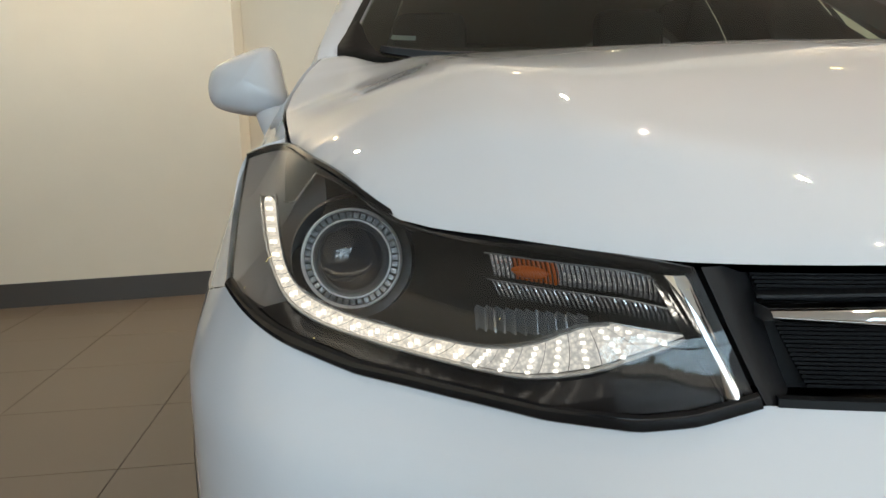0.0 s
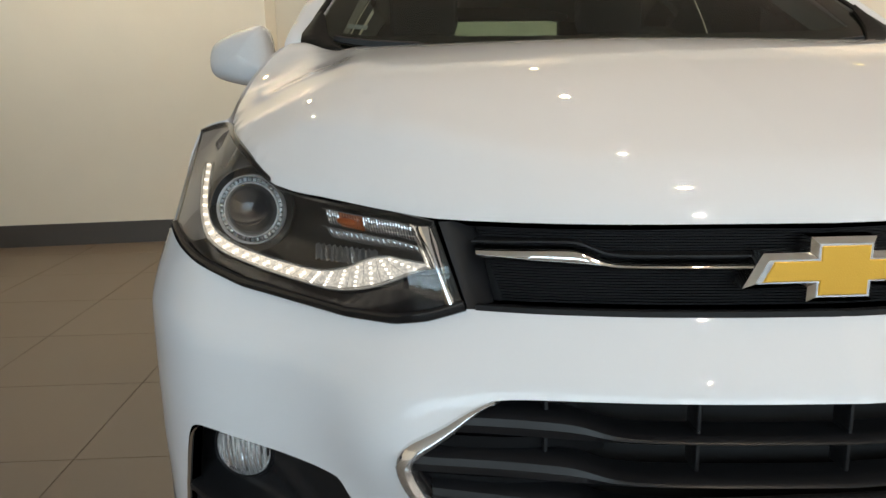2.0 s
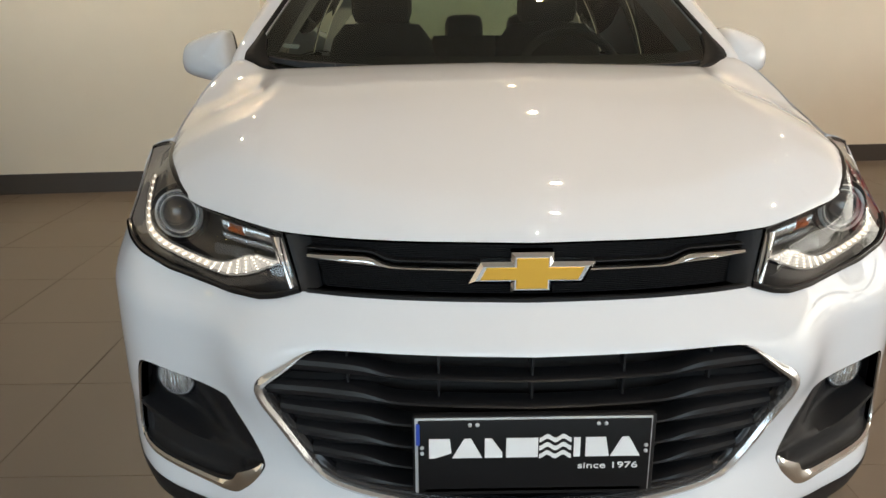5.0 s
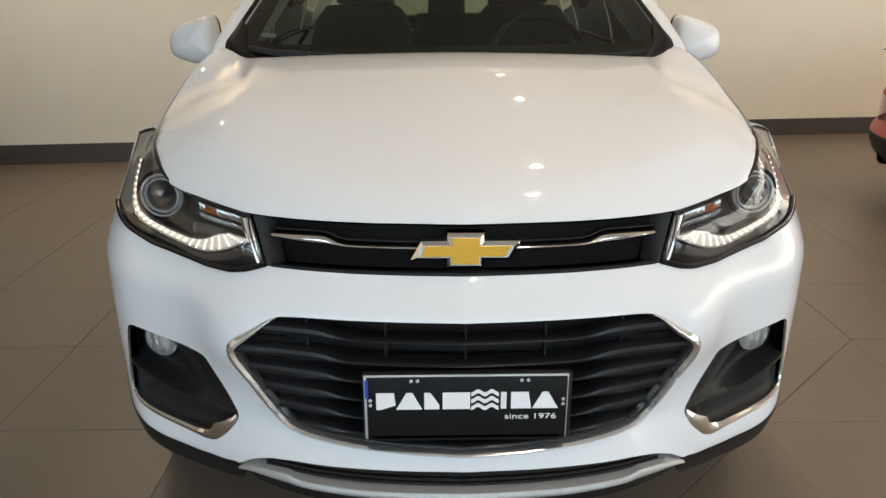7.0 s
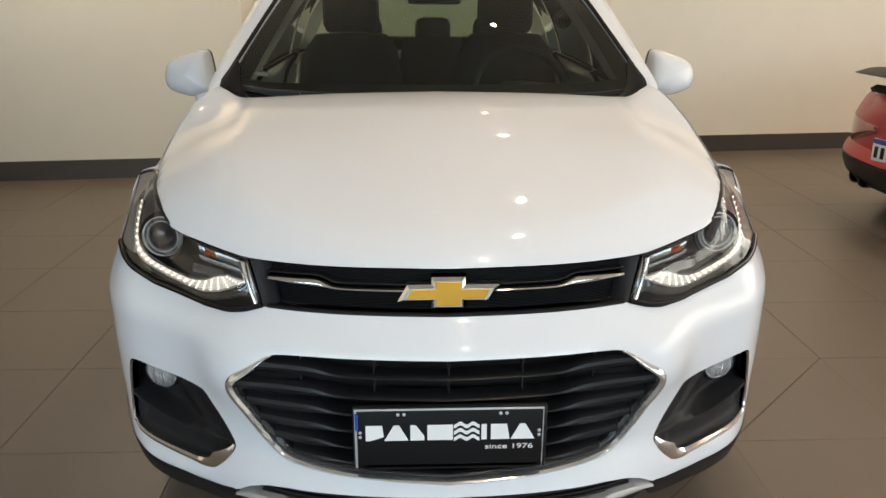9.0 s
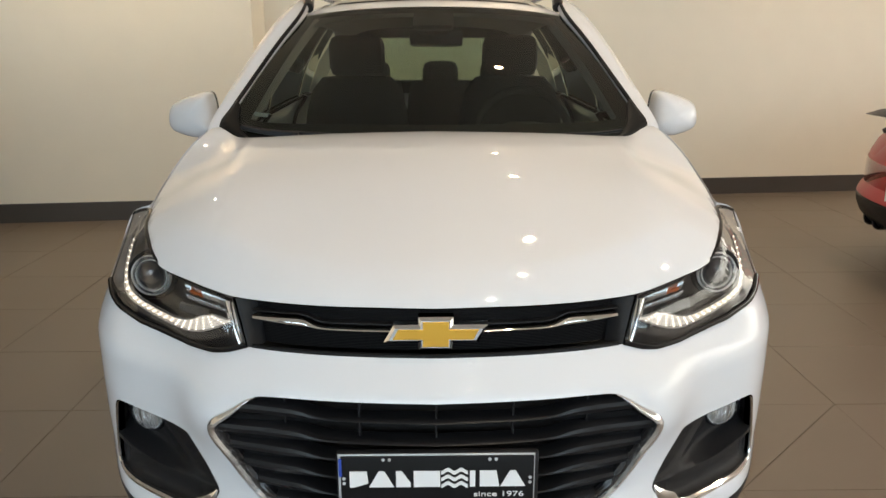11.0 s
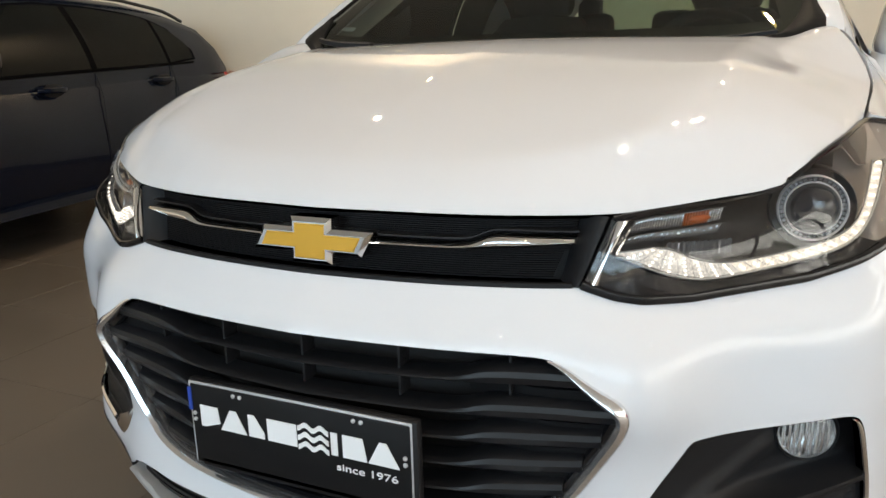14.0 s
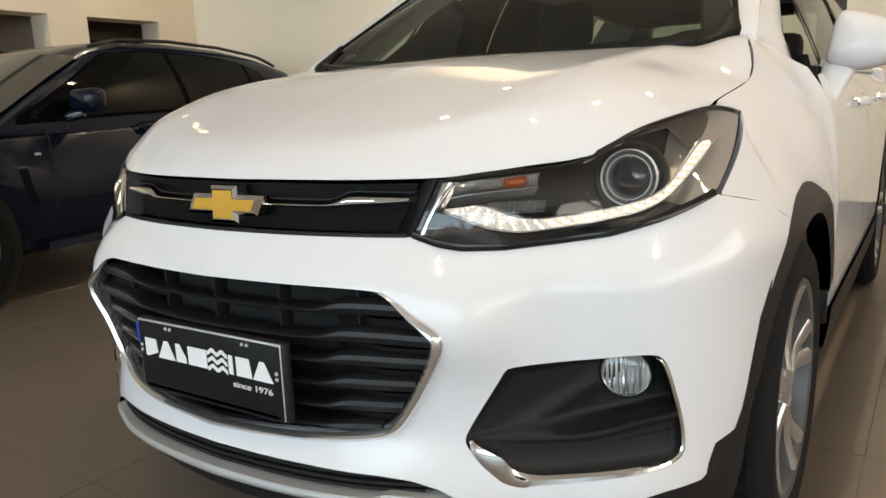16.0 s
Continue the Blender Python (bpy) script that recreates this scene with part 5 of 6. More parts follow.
    edge = [[mirror_at(a, b, d) for a, b in cen_m + (shape - cen_m) * k] for k, d in ((.985, .094), (.985, .118), (.90, .121))]
    loft("mirror_rim", mirrored(edge, sg), GLOSSBLACK, mir, wrap=True, label="black rim")
    gl = [[mirror_at(a, b, .116) for a, b in cen_m + (shape - cen_m) * k] for k in (.90, .4, .01)]
    loft("mirror_glass", mirrored(gl, sg), CHROME, mir, wrap=True, label="mirror glass")
    G = []
    for c in np.linspace(0, 1, 10):
        xm, w, z, y = .829 - .026 * c, .041 - .012 * c, 1.040 - .098 * c, 1.505 - .075 * c
        G.append([(xm + w * math.cos(a), y + .050 * math.sin(a) * (1 - .3 * c), z + (.30 - .1 * c) * w * -math.cos(a)) for a in np.linspace(0, 2 * math.pi, 24, endpoint=False)])
    loft("stalk", mirrored(G, sg), WHITE, mir, wrap=True)

# rear end, seen through the cabin
bm = bmesh.new()
box(bm, 0, 3.98, .75, 1.60, .16, .66, .05)
part("tailgate", bm, WHITE, car, smooth=True)
for sg in (1, -1):
    rbox("tailgate_post", (sg * .53, 3.88, 1.26), (.14, .08, .42), .02, TRIM, car)
rbox("tailgate_header", (0, 3.80, 1.43), (1.0, .08, .10), .02, TRIM, car)
rbox("tailgate_shelf", (0, 3.82, 1.07), (1.2, .16, .08), .02, TRIM, car)
rg = rbox("rear_window", (0, 3.90, 1.26), (.94, .006, .32), 0, REARGLASS, car, label="tinted rear window")
rg.visible_shadow = False
bm = bmesh.new()
box(bm, 0, 2.3, .46, 1.5, 3.0, .06, .02)
part("cabin_floor", bm, TRIM, car)
rbox("bulkhead", (0, 1.14, .70), (1.30, .05, .50), .01, TRIM, car)

# dashboard, wheel, seats
dash = []
for x in np.linspace(-.66, .66, 30):
    hump = .030 * math.exp(-((x - .36) / .14) ** 2)
    dash.append([(x, 1.07, 1.06), (x, 1.16, 1.062 + hump * .3), (x, 1.34, 1.060 + hump), (x, 1.46, 1.045 + hump), (x, 1.53, .99), (x, 1.50, .80), (x, 1.45, .55)])
loft("dashboard", dash, TRIM, car, label="dark grey dashboard")
t_ = np.linspace(0, 2 * math.pi, 40, endpoint=False)
tiltw = Matrix.Rotation(radians(-24), 3, "X")
wc = np.array((.355, 1.72, 1.005))
circle = np.array([wc + np.array(tiltw @ Vector((.185 * math.cos(a), 0, .185 * math.sin(a)))) for a in t_])
sweep("steering_wheel", circle, ring_prof(.016, .014, 10), TRIM, car, closed=True, label="dark steering wheel")
bm = bmesh.new()
box(bm, *(wc + (0, -.01, -.01)), .17, .05, .13, .03, tiltw.to_4x4())
box(bm, *wc, .36, .02, .035, .008, tiltw.to_4x4())
part("wheel_hub", bm, TRIM, car, smooth=True)


def seat(x, y, w=.50, top=1.20):
    G = []
    for z, ww, yy in ((.62, .50, 0), (.70, .52, .015), (.90, .52, .06), (1.05, .49, .10), (1.14, .44, .125), (top, .34, .145), (top + .01, .10, .15)):
        ww = ww * w / .52
        row = []
        for a in np.linspace(0, 2 * math.pi, 20, endpoint=False):
            ca, sa = math.cos(a), math.sin(a)
            row.append((x + .5 * ww * math.copysign(abs(ca) ** .6, ca), y + yy + .075 * math.copysign(abs(sa) ** .7, sa), z))
        G.append(row)
    loft("seat_back", G, CLOTH, car, wrap=True, label="dark cloth seat back")
    bm = bmesh.new()
    box(bm, x, y + .165, top + .095, .26 * w / .5, .10, .19, .045)
    part("headrest", bm, CLOTH, car, "dark headrest", smooth=True)
    bm = bmesh.new()
    box(bm, x, y - .20, .60, w, .50, .16, .05)
    part("seat_cushion", bm, CLOTH, car, smooth=True)


seat(-.36, 2.20)
seat(.36, 2.20)
for x in (-.36, 0.04, .38):
    seat(x, 3.10, .40, 1.06)
rbox("inside_mirror", (.01, 1.62, 1.375), (.20, .03, .065), .014, GLOSSBLACK, car, "dark inside mirror")
rbox("sensor_housing", (.0, 1.585, 1.430), (.15, .10, .06), .02, TRIM, car)


# wheels
BARREL = material("shaded_wheel_barrel", (0.10, 0.10, 0.10), 0.45, metal=0.4, bump=0.05, scale=300, vary=0.2)


def road_wheel(name, place, radius, rim, width, spokes, owner, mat_rim, sg):
    """A wheel whose outer face looks along +x (sg 1) or -x."""
    w = empty(name, (0, 0, 0))
    w.parent = owner
    k = Matrix.Diagonal((sg, 1, 1)).to_3x3()
    R_, r_ = radius, rim
    lathe("tyre", [(r_, -.01), (r_ + .012, .004), (R_ - .035, .010), (R_ - .012, -.004), (R_ - .002, -.022), (R_, -.045), (R_ - .006, -.050), (R_ - .006, -.056), (R_, -.061), (R_, -width / 2 - .003), (R_ - .006, -width / 2),
                   (R_ - .006, -width / 2 - .006), (R_, -width / 2 - .01), (R_ - .002, -width + .02), (R_ - .02, -width), (r_, -width + .01)], RUBBER, w, place, axis="X", n=64, label="black rubber tyre", m=k)
    lathe("barrel", [(r_ + .006, -.002), (r_ + .004, .004), (r_ - .010, .0), (r_ - .018, -.02), (r_ - .026, -.12), (r_ - .02, -width + .02)], BARREL, w, place, axis="X", n=48, m=k)
    lathe("brake_disc", [(.0, -.10), (.15, -.10), (.15, -.115), (.0, -.115)], SATIN, w, place, axis="X", n=32, m=k)
    lathe("hub", [(.0, -.008), (.030, -.010), (.045, -.018), (.060, -.05), (.06, -.09)], mat_rim, w, place, axis="X", n=24, m=k)
    for i in range(spokes):
        for d in (-.14, .14):
            a0 = 2 * math.pi * i / spokes + .2
            G = []
            for f in np.linspace(0, 1, 8):
                r = .045 + (r_ - .055) * f
                a = a0 + d * (.55 + .75 * f)
                wd, dx = .015 + .007 * f, -.016 - .012 * math.sin(math.pi * f) + .012 * f
                c_ = np.array((dx, r * math.cos(a), r * math.sin(a)))
                t = np.array((0, -math.sin(a), math.cos(a)))
                G.append([c_ - t * wd, c_ - t * wd * .6 + (.006, 0, 0), c_ + t * wd * .6 + (.006, 0, 0), c_ + t * wd, c_ + t * wd * .8 + (-.03, 0, 0), c_ - t * wd * .8 + (-.03, 0, 0)])
            G = np.array(G) * (sg, 1, 1) + np.array(place)
            loft("spoke", G, mat_rim, w, wrap=True, caps=True)
    return w


def tread(w, place, radius, sg):
    """Rows of rubber blocks round a tyre."""
    bm = bmesh.new()
    for k in range(58):
        for j, x in enumerate((-.045, -.085, -.125, -.165)):
            a = 2 * math.pi * (k + .5 * (j % 2)) / 58
            m = Matrix.Translation((place[0] + sg * x, place[1], place[2])) @ Matrix.Rotation(a, 4, "X") @ Matrix.Translation((0, 0, radius))
            for q in bmesh.ops.create_cube(bm, size=1, matrix=m @ Matrix.Diagonal((.032, .027, .012, 1)))["verts"]:
                pass
    part("tread", bm, RUBBER, w, "moulded tread blocks")


for y in (WHEEL_Y, WHEEL_Y + WHEELBASE):
    for sg in (1, -1):
        wh = road_wheel("wheel", (sg * .842, y, WHEEL_Z), .334, .238, .215, 5, car, ALLOY, sg)
        tread(wh, (sg * .842, y, WHEEL_Z), .333, sg)
        # dark well above the wheel, its shade put into a near-black colour
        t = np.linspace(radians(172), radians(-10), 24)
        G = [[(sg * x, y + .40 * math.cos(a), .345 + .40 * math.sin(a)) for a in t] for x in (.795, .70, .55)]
        loft("wheel_well_shade", G, DARK, car)
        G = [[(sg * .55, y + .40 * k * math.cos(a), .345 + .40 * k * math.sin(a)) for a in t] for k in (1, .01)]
        loft("wheel_well_shade_side", G, DARK, car)
# unseen slab added under the engine bay to keep light out from below
rbox("light_stop", (0, .72, .24), (1.05, .95, .03), .01, DARK, car)

# ---------------------------------------------------------------- the dark blue suv by the wall, nose towards the shop front
NAVY = material("navy_paint", (0.0035, 0.0065, 0.017), 0.25, coat=0.32, coat_rough=0.02, bump=0.01, scale=800, spec=0.12)
NIGHT = material("privacy_glass", (0.003, 0.003, 0.003), 0.03, spec=0.09)
REDLENS = material("red_lens", (0.35, 0.012, 0.012), 0.15, coat=1.0)
SURROUND = material("black_window_surround", (0.004, 0.004, 0.0045), 0.8, spec=0.02)
DARKALLOY = material("grey_alloy", (0.40, 0.40, 0.41), 0.28, metal=0.9)

suv = empty("dark_suv", (-4.48, 4.385, 0), "dark navy blue suv with tinted windows parked tail to the wall", "car", turn=8.8)
suv.scale = (.885, .885, .885)


def car_loft(name, rows, mat, owner, place, label=""):
    """Sections along a car: each a place along, half width, and heights of foot, waist, shoulder and top with top's half width."""
    G = []
    for y, hw, z0, z1, z2, z3, tw in rows:
        halfp = [(0, z0), (hw * .80, z0), (hw * .95, z0 + .04), (hw, z0 + .35 * (z1 - z0)), (hw * 1.0, z1), (hw * .985, z2), (tw + .35 * (hw * .97 - tw), z2 + .55 * (z3 - z2)), (tw, z3 - .01), (tw * .6, z3), (0, z3 + .004)]
        loop = halfp + [(-x, z) for x, z in halfp[-2:0:-1]]
        G.append([place(x, y, z) for x, z in loop])
    return loft(name, G, mat, owner, wrap=True, caps=True, label=label, angle=50)


def suv_place(x, y, z):
    """x out to the near side, y from the tail forward, z up; relative to the thing."""
    return (x, -y, z)


def suv_glass(z):
    """Half width of the cabin side at a height."""
    return .955 - .05 * (z - 1.05) - .62 * max(0, z - 1.10) ** 1.55


car_loft("body", [(.06, .55, .56, .66, .80, .96, .50), (.08, .80, .42, .64, .88, 1.05, .66), (.16, .92, .34, .62, .98, 1.13, .78), (.34, .965, .30, .62, 1.02, 1.18, .84), (.7, .99, .27, .62, 1.03, 1.17, .90), (1.1, 1.0, .25, .62, 1.04, 1.16, .91), (2.0, .99, .24, .60, 1.02, 1.13, .91), (3.0, .99, .24, .60, 1.0, 1.10, .90),
                  (3.6, .995, .25, .60, .99, 1.07, .88), (4.2, .99, .27, .60, .97, 1.03, .80), (4.62, .95, .30, .58, .92, .97, .72), (4.92, .84, .36, .56, .80, .86, .60), (5.0, .60, .46, .56, .68, .74, .45)], NAVY, suv, suv_place, "dark navy bodywork")
G = []
for y, zt, tw, k in ((.20, 1.18, .70, .90), (.36, 1.35, .68, .95), (.55, 1.51, .67, .98), (.9, 1.605, .69, 1), (1.4, 1.660, .71, 1), (2.0, 1.682, .72, 1), (2.5, 1.668, .71, 1), (2.85, 1.59, .70, 1), (3.3, 1.36, .72, 1), (3.75, 1.10, .78, .98), (3.92, 1.03, .80, .95)):
    zs = np.linspace(1.02, max(zt - .05, 1.03), 9)
    halfp = [(suv_glass(z) * k, z) for z in zs] + [(min(tw, suv_glass(zs[-1]) * k) * .93, zt - .015), (tw * .6, zt), (0, zt + .004)]
    loop = halfp + [(-x, z) for x, z in halfp[-2::-1]]
    G.append([suv_place(x, y, z) for x, z in loop])
loft("cabin", G, NAVY, suv, wrap=True, caps=True, angle=50, label="dark navy roof and pillars")


def side_pane(name, b0, b1, sg, mat, out, grow=0.0):
    """A pane on the cabin side between two places along; its head follows the roof line."""
    bs = np.linspace(b0, b1, 14)
    foot = np.interp(bs, [.80, 1.2, 3.6], [1.225, 1.185, 1.115]) - grow
    head = np.interp(bs, [.78, .90, 1.05, 1.3, 1.8, 2.3, 2.7, 3.0, 3.45, 3.62], [1.25, 1.37, 1.475, 1.545, 1.585, 1.59, 1.56, 1.41, 1.18, 1.12]) + grow
    G = []
    for b, z0, z1 in zip(bs, foot, np.maximum(head, foot + .004)):
        G.append([suv_place(sg * (suv_glass(z) + out), b, z) for z in np.linspace(z0, z1, 9)])
    return loft(name, G, mat, suv, label="dark tinted pane" if mat is NIGHT else "")


G = []
for y, z, w in ((2.90, 1.562, .74), (3.2, 1.415, .79), (3.5, 1.245, .82), (3.80, 1.075, .84)):
    G.append([suv_place(u * w, y + .006, z + .012 - .036 * abs(u) ** 3) for u in np.linspace(-1, 1, 17)])
SUVSCREEN = material("suv_windscreen", (0.05, 0.048, 0.042), 0.06, spec=0.6, coat=0.6)
loft("windscreen", G, SUVSCREEN, suv, label="dark windscreen")
G = [[suv_place(u * w, y - .012 + .06 * u * u, z) for u in np.linspace(-1, 1, 11)] for y, z, w in ((.20, 1.19, .60), (.36, 1.37, .60), (.50, 1.485, .58))]
loft("rear_window", G, NIGHT, suv, label="dark rear window")
for sg in (1, -1):
    side_pane("window_surround", .80, 3.58, sg, SURROUND, .003, .016)
    for b0, b1 in ((.84, 1.17), (1.21, 2.05), (2.11, 3.50)):
        side_pane("side_window", b0, b1, sg, NIGHT, .007)
    f = np.linspace(0, 1, 26)
    sweep("roof_rail", np.array([suv_place(sg * .70, .62 + 2.15 * a, np.interp(.62 + 2.15 * a, [.6, .9, 1.4, 2.0, 2.5, 2.8], [1.525, 1.60, 1.653, 1.675, 1.660, 1.61]) + .012 * min(1, min(a, 1 - a) / .07)) for a in f]), ring_prof(.016, .014, 8), GLOSSBLACK, suv, normal=(0, 0, 1), label="black roof rail")
    p = np.array([suv_place(sg * (.962 + .012 * (b > 1)), b, z) for b, z in zip(np.linspace(.85, 3.6, 20), np.linspace(1.185, 1.098, 20))])
    sweep("belt_trim", p - np.array((sg * .02, 0, 0)), ring_prof(.008, .006, 6), SURROUND, suv, normal=(sg, 0, 0))
    for b, z in ((1.36, 1.055), (2.54, 1.03)):
        # raised black disc drawn as the shade of a hollow behind the handle
        lathe("handle_cup_shade", [(.0, .002), (.085, .004), (.098, .0)], DARK, suv, suv_place(sg * .994, b, z), axis="X", n=20, m=Matrix.Diagonal((sg, 1, .45)).to_3x3())
        h = np.array([suv_place(sg * (.985 + .040 * (1 - (q / .125) ** 4)), b + q, z + .004) for q in np.linspace(-.125, .125, 12)])
        sweep("handle", h, ring_prof(.018, .011, 8), NAVY, suv, normal=(sg, 0, 0), label="dark blue door handle")
    for b, top in ((1.19, 1.16), (2.08, 1.13), (3.42, 1.10)):
        zz = np.linspace(.40, top, 12)
        p = np.array([suv_place(sg * ((1.0 if b < 1.5 else .992) + .001 - (.0 if z < .98 else .30 * (z - .98))), b + (.20 * max(0, .72 - z) if b < 1.5 else 0), z) for z in zz])
        sweep("door_gap", p, ring_prof(.004, .003, 6), DARK, suv, normal=(sg, 0, 0))
    p = np.array([suv_place(sg * .985, b, .315) for b in np.linspace(1.52, 3.55, 14)])
    sweep("sill_trim", p, [(-.04, -.01), (.04, -.01), (.022, .035), (-.03, .045)], NAVY, suv, normal=(sg, 0, 0), label="dark sill moulding")
    for b in (1.04, 4.17):
        arc = np.array([suv_place(sg * .985, b + .475 * math.cos(a), .385 + .475 * math.sin(a)) for a in np.linspace(radians(-8), radians(188), 30)])
        sweep("arch_lip", arc, [(-.022, -.02), (.030, -.02), (.018, .022), (-.018, .022)], NAVY, suv, normal=(sg, 0, 0))
        # flat black disc painted as the shade inside the arch
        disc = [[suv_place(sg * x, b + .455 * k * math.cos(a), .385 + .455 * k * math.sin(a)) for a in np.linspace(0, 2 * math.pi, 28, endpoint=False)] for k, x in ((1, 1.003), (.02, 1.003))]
        loft("wheel_well_shade", disc, DARK, suv, wrap=True)
        road_wheel("wheel", suv_place(sg * 1.030, b, .385), .385, .285, .26, 5, suv, DARKALLOY, sg)
    lampp = np.array([[suv_place(sg * x, y, z) for x, y in ((.56, .06), (.76, .066), (.885, .12), (.945, .22), (.974, .36), (.986, .46))] for z in (.955, .98, 1.05, 1.09)])
    lampp[1:3, :, 0] += sg * .012
    lampp[0, -1] = lampp[1, -1]
    loft("tail_lamp", lampp, REDLENS, suv, label="red tail lamp")
    ml = np.array([suv_place(sg * x, y, z) for x, y, z in ((.93, 3.24, 1.12), (1.00, 3.21, 1.13), (1.06, 3.19, 1.15))])
    sweep("mirror_arm", ml, ring_prof(.035, .022, 8), GLOSSBLACK, suv)
    bm = bmesh.new()
    box(bm, *suv_place(sg * 1.10, 3.18, 1.225), .25, .14, .155, .05, seg=3)
    for v in bm.verts:
        v.co.x -= sg * .10 * max(0, 1.225 - v.co.z)
    part("door_mirror", bm, NAVY, suv, "dark blue door mirror", smooth=True)
    bm = bmesh.new()
    box(bm, *suv_place(sg * .996, 3.60, .70), .012, .05, .24, .004)
    for v in bm.verts:
        v.co.y -= .25 * (v.co.z - .70)
    part("side_vent", bm, GLOSSBLACK, suv, "black side vent")
    bm = bmesh.new()
    box(bm, *suv_place(sg * .998, 3.52, .90), .010, .040, .015, .001)
    part("side_badge", bm, SATIN, suv, "small silver badge")

# ---------------------------------------------------------------- the red sports car, tail towards the visitor
RED = material("red_paint", (0.36, 0.012, 0.018), 0.4, spec=0.25, coat=0.4, coat_rough=0.05, bump=0.01, scale=800)
DEEPRED = material("deep_red_lens", (0.22, 0.008, 0.010), 0.15, coat=1.0)
sport = empty("sports_car", (2.67, 2.78, 0), "red low sports car with a black rear wing", "car", turn=-85)


def tail(u):
    """How far the rounded tail lies forward, by the place across."""
    return .30 * u * u + .16 * u ** 4


car_loft("body", [(tail(u), u, .40, .50, .66, .74 + .12 * min(1, u), u * .7) for u in (.08, .26, .40, .52, .64, .76, .86)] + [(.42, .90, .22, .52, .72, .88, .70), (.8, .91, .18, .54, .78, .92, .74), (1.3, .90, .17, .55, .78, .89, .78), (2.2, .89, .16, .54, .76, .84, .76),
                  (3.2, .89, .16, .54, .72, .79, .72), (3.8, .86, .17, .52, .66, .73, .62), (4.15, .74, .22, .48, .56, .61, .50), (4.28, .5, .30, .44, .50, .54, .36)], RED, sport, lambda x, y, z: (x, y, z), "glossy red bodywork")
car_loft("glasshouse", [(.75, .60, .86, .87, .88, .90, .5), (1.15, .72, .82, .86, .90, 1.09, .50), (1.7, .74, .80, .84, .90, 1.20, .50), (2.2, .74, .78, .82, .88, 1.21, .50), (2.7, .72, .76, .80, .86, 1.05, .50), (3.1, .66, .75, .77, .78, .82, .55)], NIGHT, sport, lambda x, y, z: (x, y, z), "dark windows")
G = [[(u * w, y, z - .03 * u * u - .04 * abs(u) ** 6) for u in np.linspace(-1, 1, 13)] for y, w, z in ((.9, .50, 1.0), (1.2, .53, 1.13), (1.7, .56, 1.235), (2.2, .56, 1.245), (2.5, .53, 1.17))]
loft("roof", G, RED, sport)
# the skin of the tail between deck and bumper, and the black lower bumper
U = np.linspace(-.90, .90, 37)
prof = [(.79, .10), (.75, .055), (.68, .015), (.62, .0), (.56, .012), (.50, .004), (.455, -.035), (.43, -.045), (.425, -.03)]
loft("tail_panel", [[(u, tail(u) + d, z) for u in U] for z, d in prof], RED, sport)
loft("diffuser", [[(u, tail(u) + d, z) for u in U] for z, d in ((.432, -.030), (.42, -.046), (.37, -.040), (.31, -.01), (.27, .03), (.25, .12))], BLACK, sport, label="matt black lower bumper")
for sg in (1, -1):
    ul = np.linspace(.24, .90, 17)
    G = []
    for k, off in ((0, -.006), (.08, -.010), (.5, -.012), (.92, -.010), (1, -.006)):
        G.append([(sg * u, tail(u) + .006 + off, np.interp(u, [.24, .55, .9], [.600, .50, .440]) * (1 - k) + np.interp(u, [.24, .9], [.640, .655]) * k) for u in ul])
    loft("tail_lamp", G, DEEPRED, sport, label="dark red tail lamp")
    for x in (.43, .30):
        lathe("exhaust_tip", [(.036, .06), (.048, .05), (.050, -.04), (.046, -.055), (.041, -.05), (.040, .03), (.0, .03)], GLOSSBLACK, sport, (sg * x, tail(x) + .050, .305), n=24, label="black exhaust tip")
    bm = bmesh.new()
    box(bm, sg * .36, .24, .86, .03, .12, .12, .01)
    part("wing_post", bm, BLACK, sport, smooth=True)
    for y in (.95, 3.1):
        road_wheel("wheel", (sg * .885, y, .33), .33, .25, .28, 5, sport, DARKALLOY, sg)
        t = np.linspace(0, 2 * math.pi, 24, endpoint=False)
        # no hollow here: a flat black disc gives the wheel opening's shade
        loft("wheel_well_shade", [[(sg * .914, y + .37 * k * math.cos(a), .34 + .37 * k * math.sin(a)) for a in t] for k in (1, .02)], DARK, sport, wrap=True)
G = []
for u in np.linspace(-.66, .66, 25):
    tip = max(0, 1 - (abs(u) / .66) ** 3) ** .5
    G.append([(u, .10 - .05 * tip, .918), (u, .16, .925 + .050 * tip), (u, .28 + .10 * tip, .920 + .012 * tip), (u, .24, .910 - .030 * tip)])
loft("rear_wing", G, BLACK, sport, wrap=True, caps=True, label="black rear wing")
G = []
for u in np.linspace(-.50, .50, 21):
    G.append([(u, .09 + .14 * u * u, .815), (u, .075 + .14 * u * u, .838), (u, .13 + .10 * u * u, .858), (u, .22, .835)])
loft("deck_spoiler", G, BLACK, sport, wrap=True, caps=True, label="black deck spoiler")
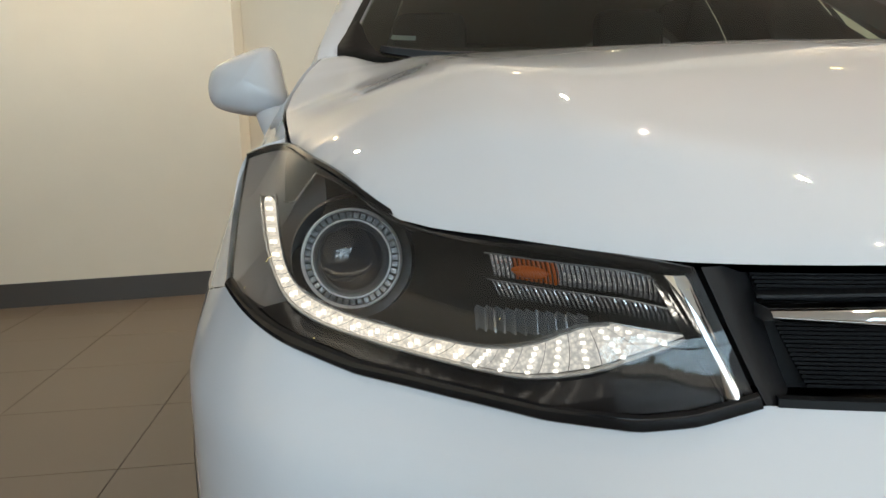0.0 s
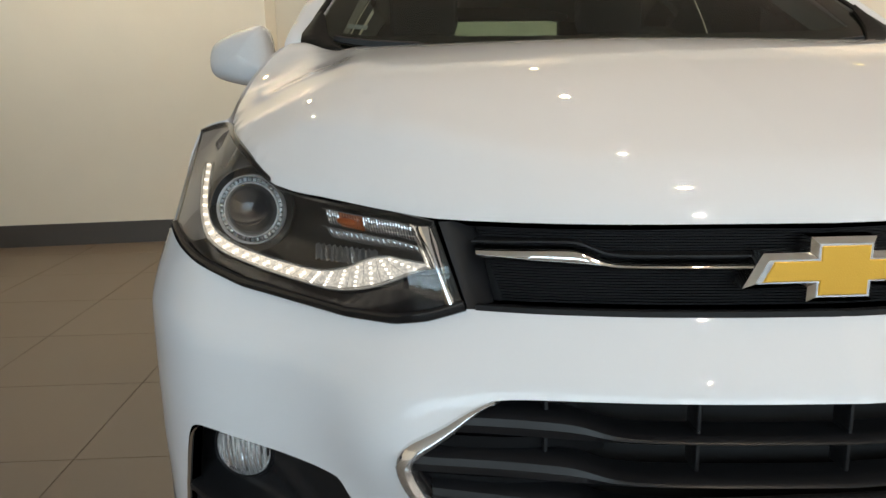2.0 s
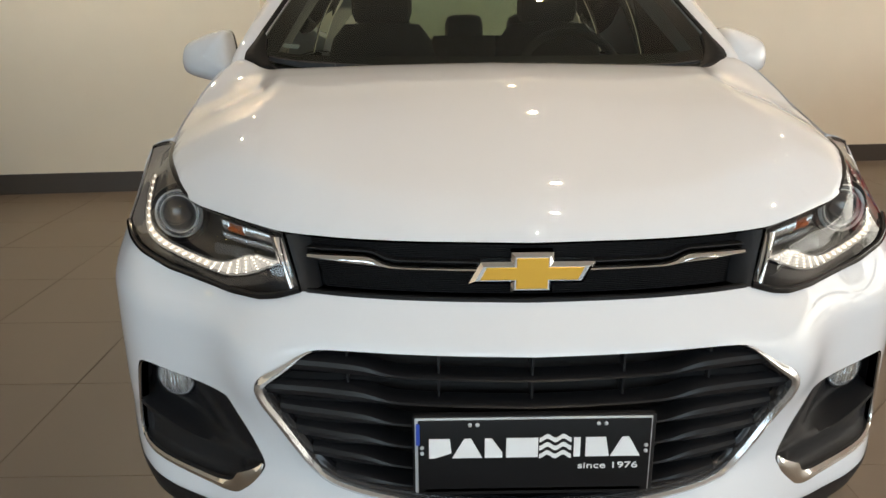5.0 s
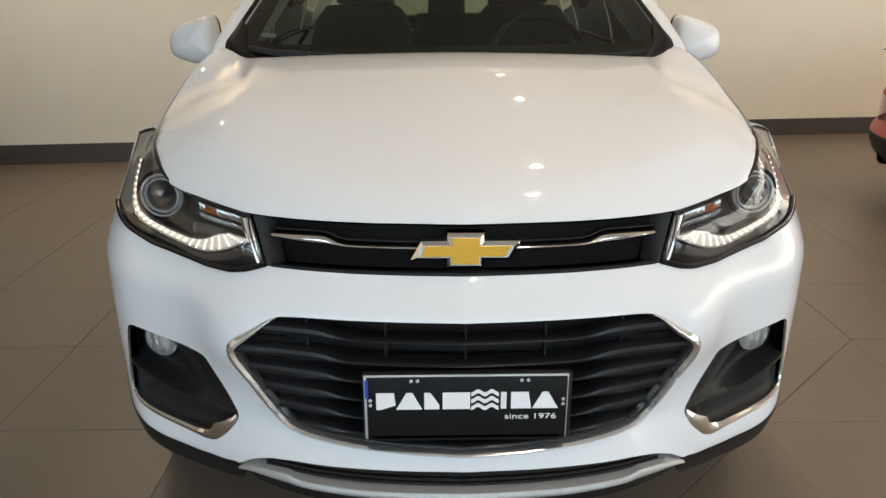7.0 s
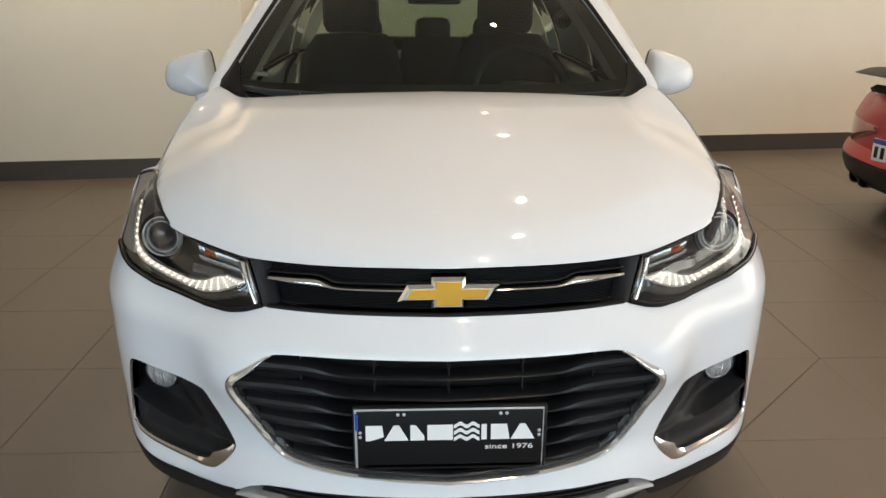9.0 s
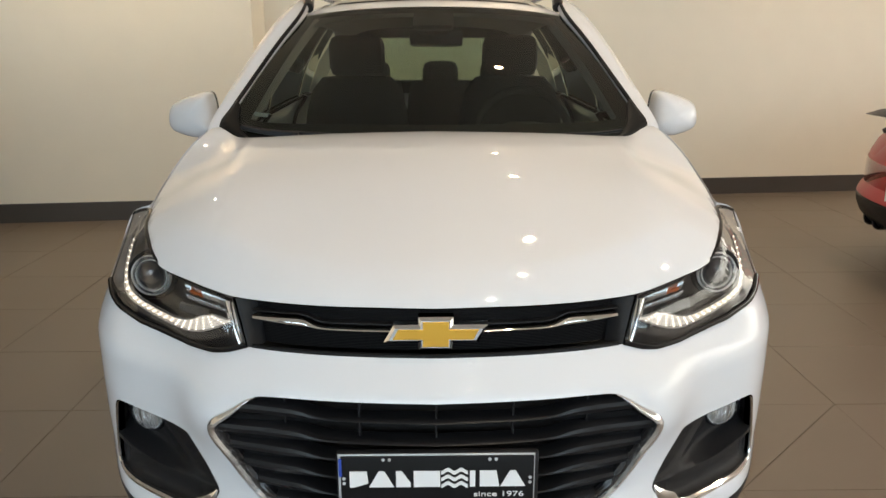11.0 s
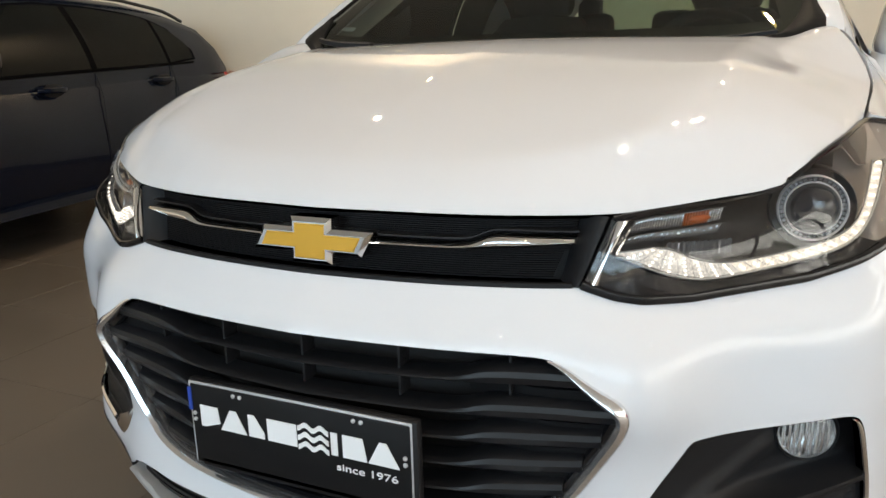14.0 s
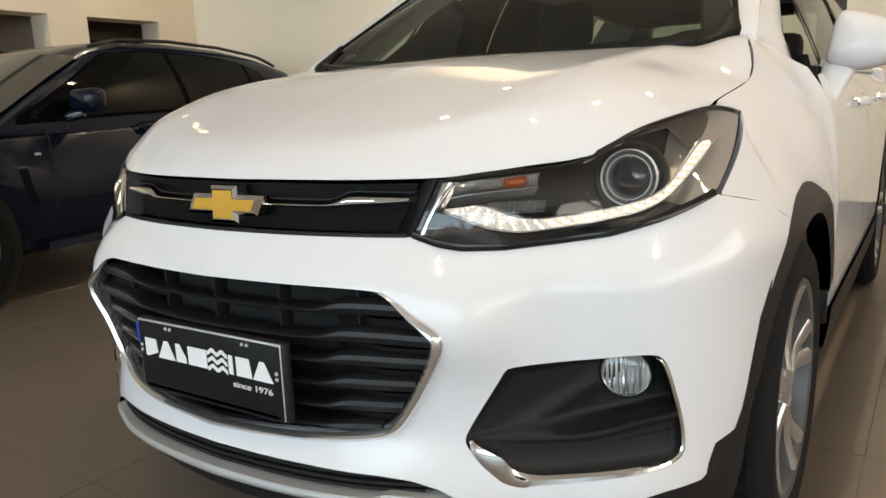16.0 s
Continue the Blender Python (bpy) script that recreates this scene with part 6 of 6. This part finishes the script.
# number plate with its characters as plain bars
WHITEPL = material("white_plate", (0.72, 0.73, 0.74), 0.4, bump=0.02, scale=300)
np_ = rbox("number_plate", (0, -.020, .520), (.40, .012, .13), .003, WHITEPL, sport, "white plate with a blue head")
rbox("plate_head", (0, -.0275, .570), (.396, .004, .028), .001, BLUE, np_)
for k in range(7):
    rbox("plate_bar", (-.162 + .054 * k, -.0275, .508), (.028, .004, .066), .001, GLOSSBLACK, np_)
for k in range(6):
    rbox("deck_bar", (-.15 + .06 * k, .040, .742), (.034, .012, .014), .001, GLOSSBLACK, sport)

# ---------------------------------------------------------------- floor tiles
TX, TY, OX, OY = .59, .57, .96, .77
tile_mesh = None
rest_v, rest_f = [], []
for i in range(-16, 14):
    for j in range(-11, 12):
        cx, cy = OX + (i + .5) * TX, OY + (j + .5) * TY
        w, h = TX / 2 - .0011, TY / 2 - .0011
        if i == j and i in (-1, 0):
            # tiles cut across their diagonal
            for sg in (1, -1):
                bm = bmesh.new()
                foot = [(-w, -h), (w, h), (-w, h)] if sg > 0 else [(-w, -h), (w, -h), (w, h)]
                foot = [(a - sg * .0016, b + sg * .0016) for a, b in foot]
                lo, hi = [bm.verts.new((a, b, -.004)) for a, b in foot], [bm.verts.new((a, b, .004)) for a, b in foot]
                bm.faces.new(hi)
                for k in range(3):
                    bm.faces.new([lo[k], lo[(k + 1) % 3], hi[(k + 1) % 3], hi[k]])
                t_ = part("tile", bm, TILE, floor)
                t_.location = (cx, cy, -.004)
        elif abs(cx + .3) < 4.6 and -2.6 < cy < 5.6 and not (cy > 4.9 and cx < -1.3):
            if tile_mesh is None:
                bm = bmesh.new()
                box(bm, 0, 0, 0, 2 * w, 2 * h, .008, .001, seg=1)
                bmesh.ops.recalc_face_normals(bm, faces=bm.faces)
                tile_mesh = bpy.data.meshes.new("tile")
                bm.to_mesh(tile_mesh)
                bm.free()
                tile_mesh.materials.append(TILE)
            t_ = new("tile", tile_mesh)
            t_.parent = floor
            t_.location = (cx, cy, -.004 + random.uniform(-.0002, .0002))
        else:
            b0 = len(rest_v)
            rest_v += [(cx - w, cy - h, 0), (cx + w, cy - h, 0), (cx + w, cy + h, 0), (cx - w, cy + h, 0)]
            rest_f.append((b0, b0 + 1, b0 + 2, b0 + 3))
far_tiles = mesh_ob("far_tiles", rest_v, rest_f, TILE, floor, smooth=False)
tagged(far_tiles, kind="stuff")
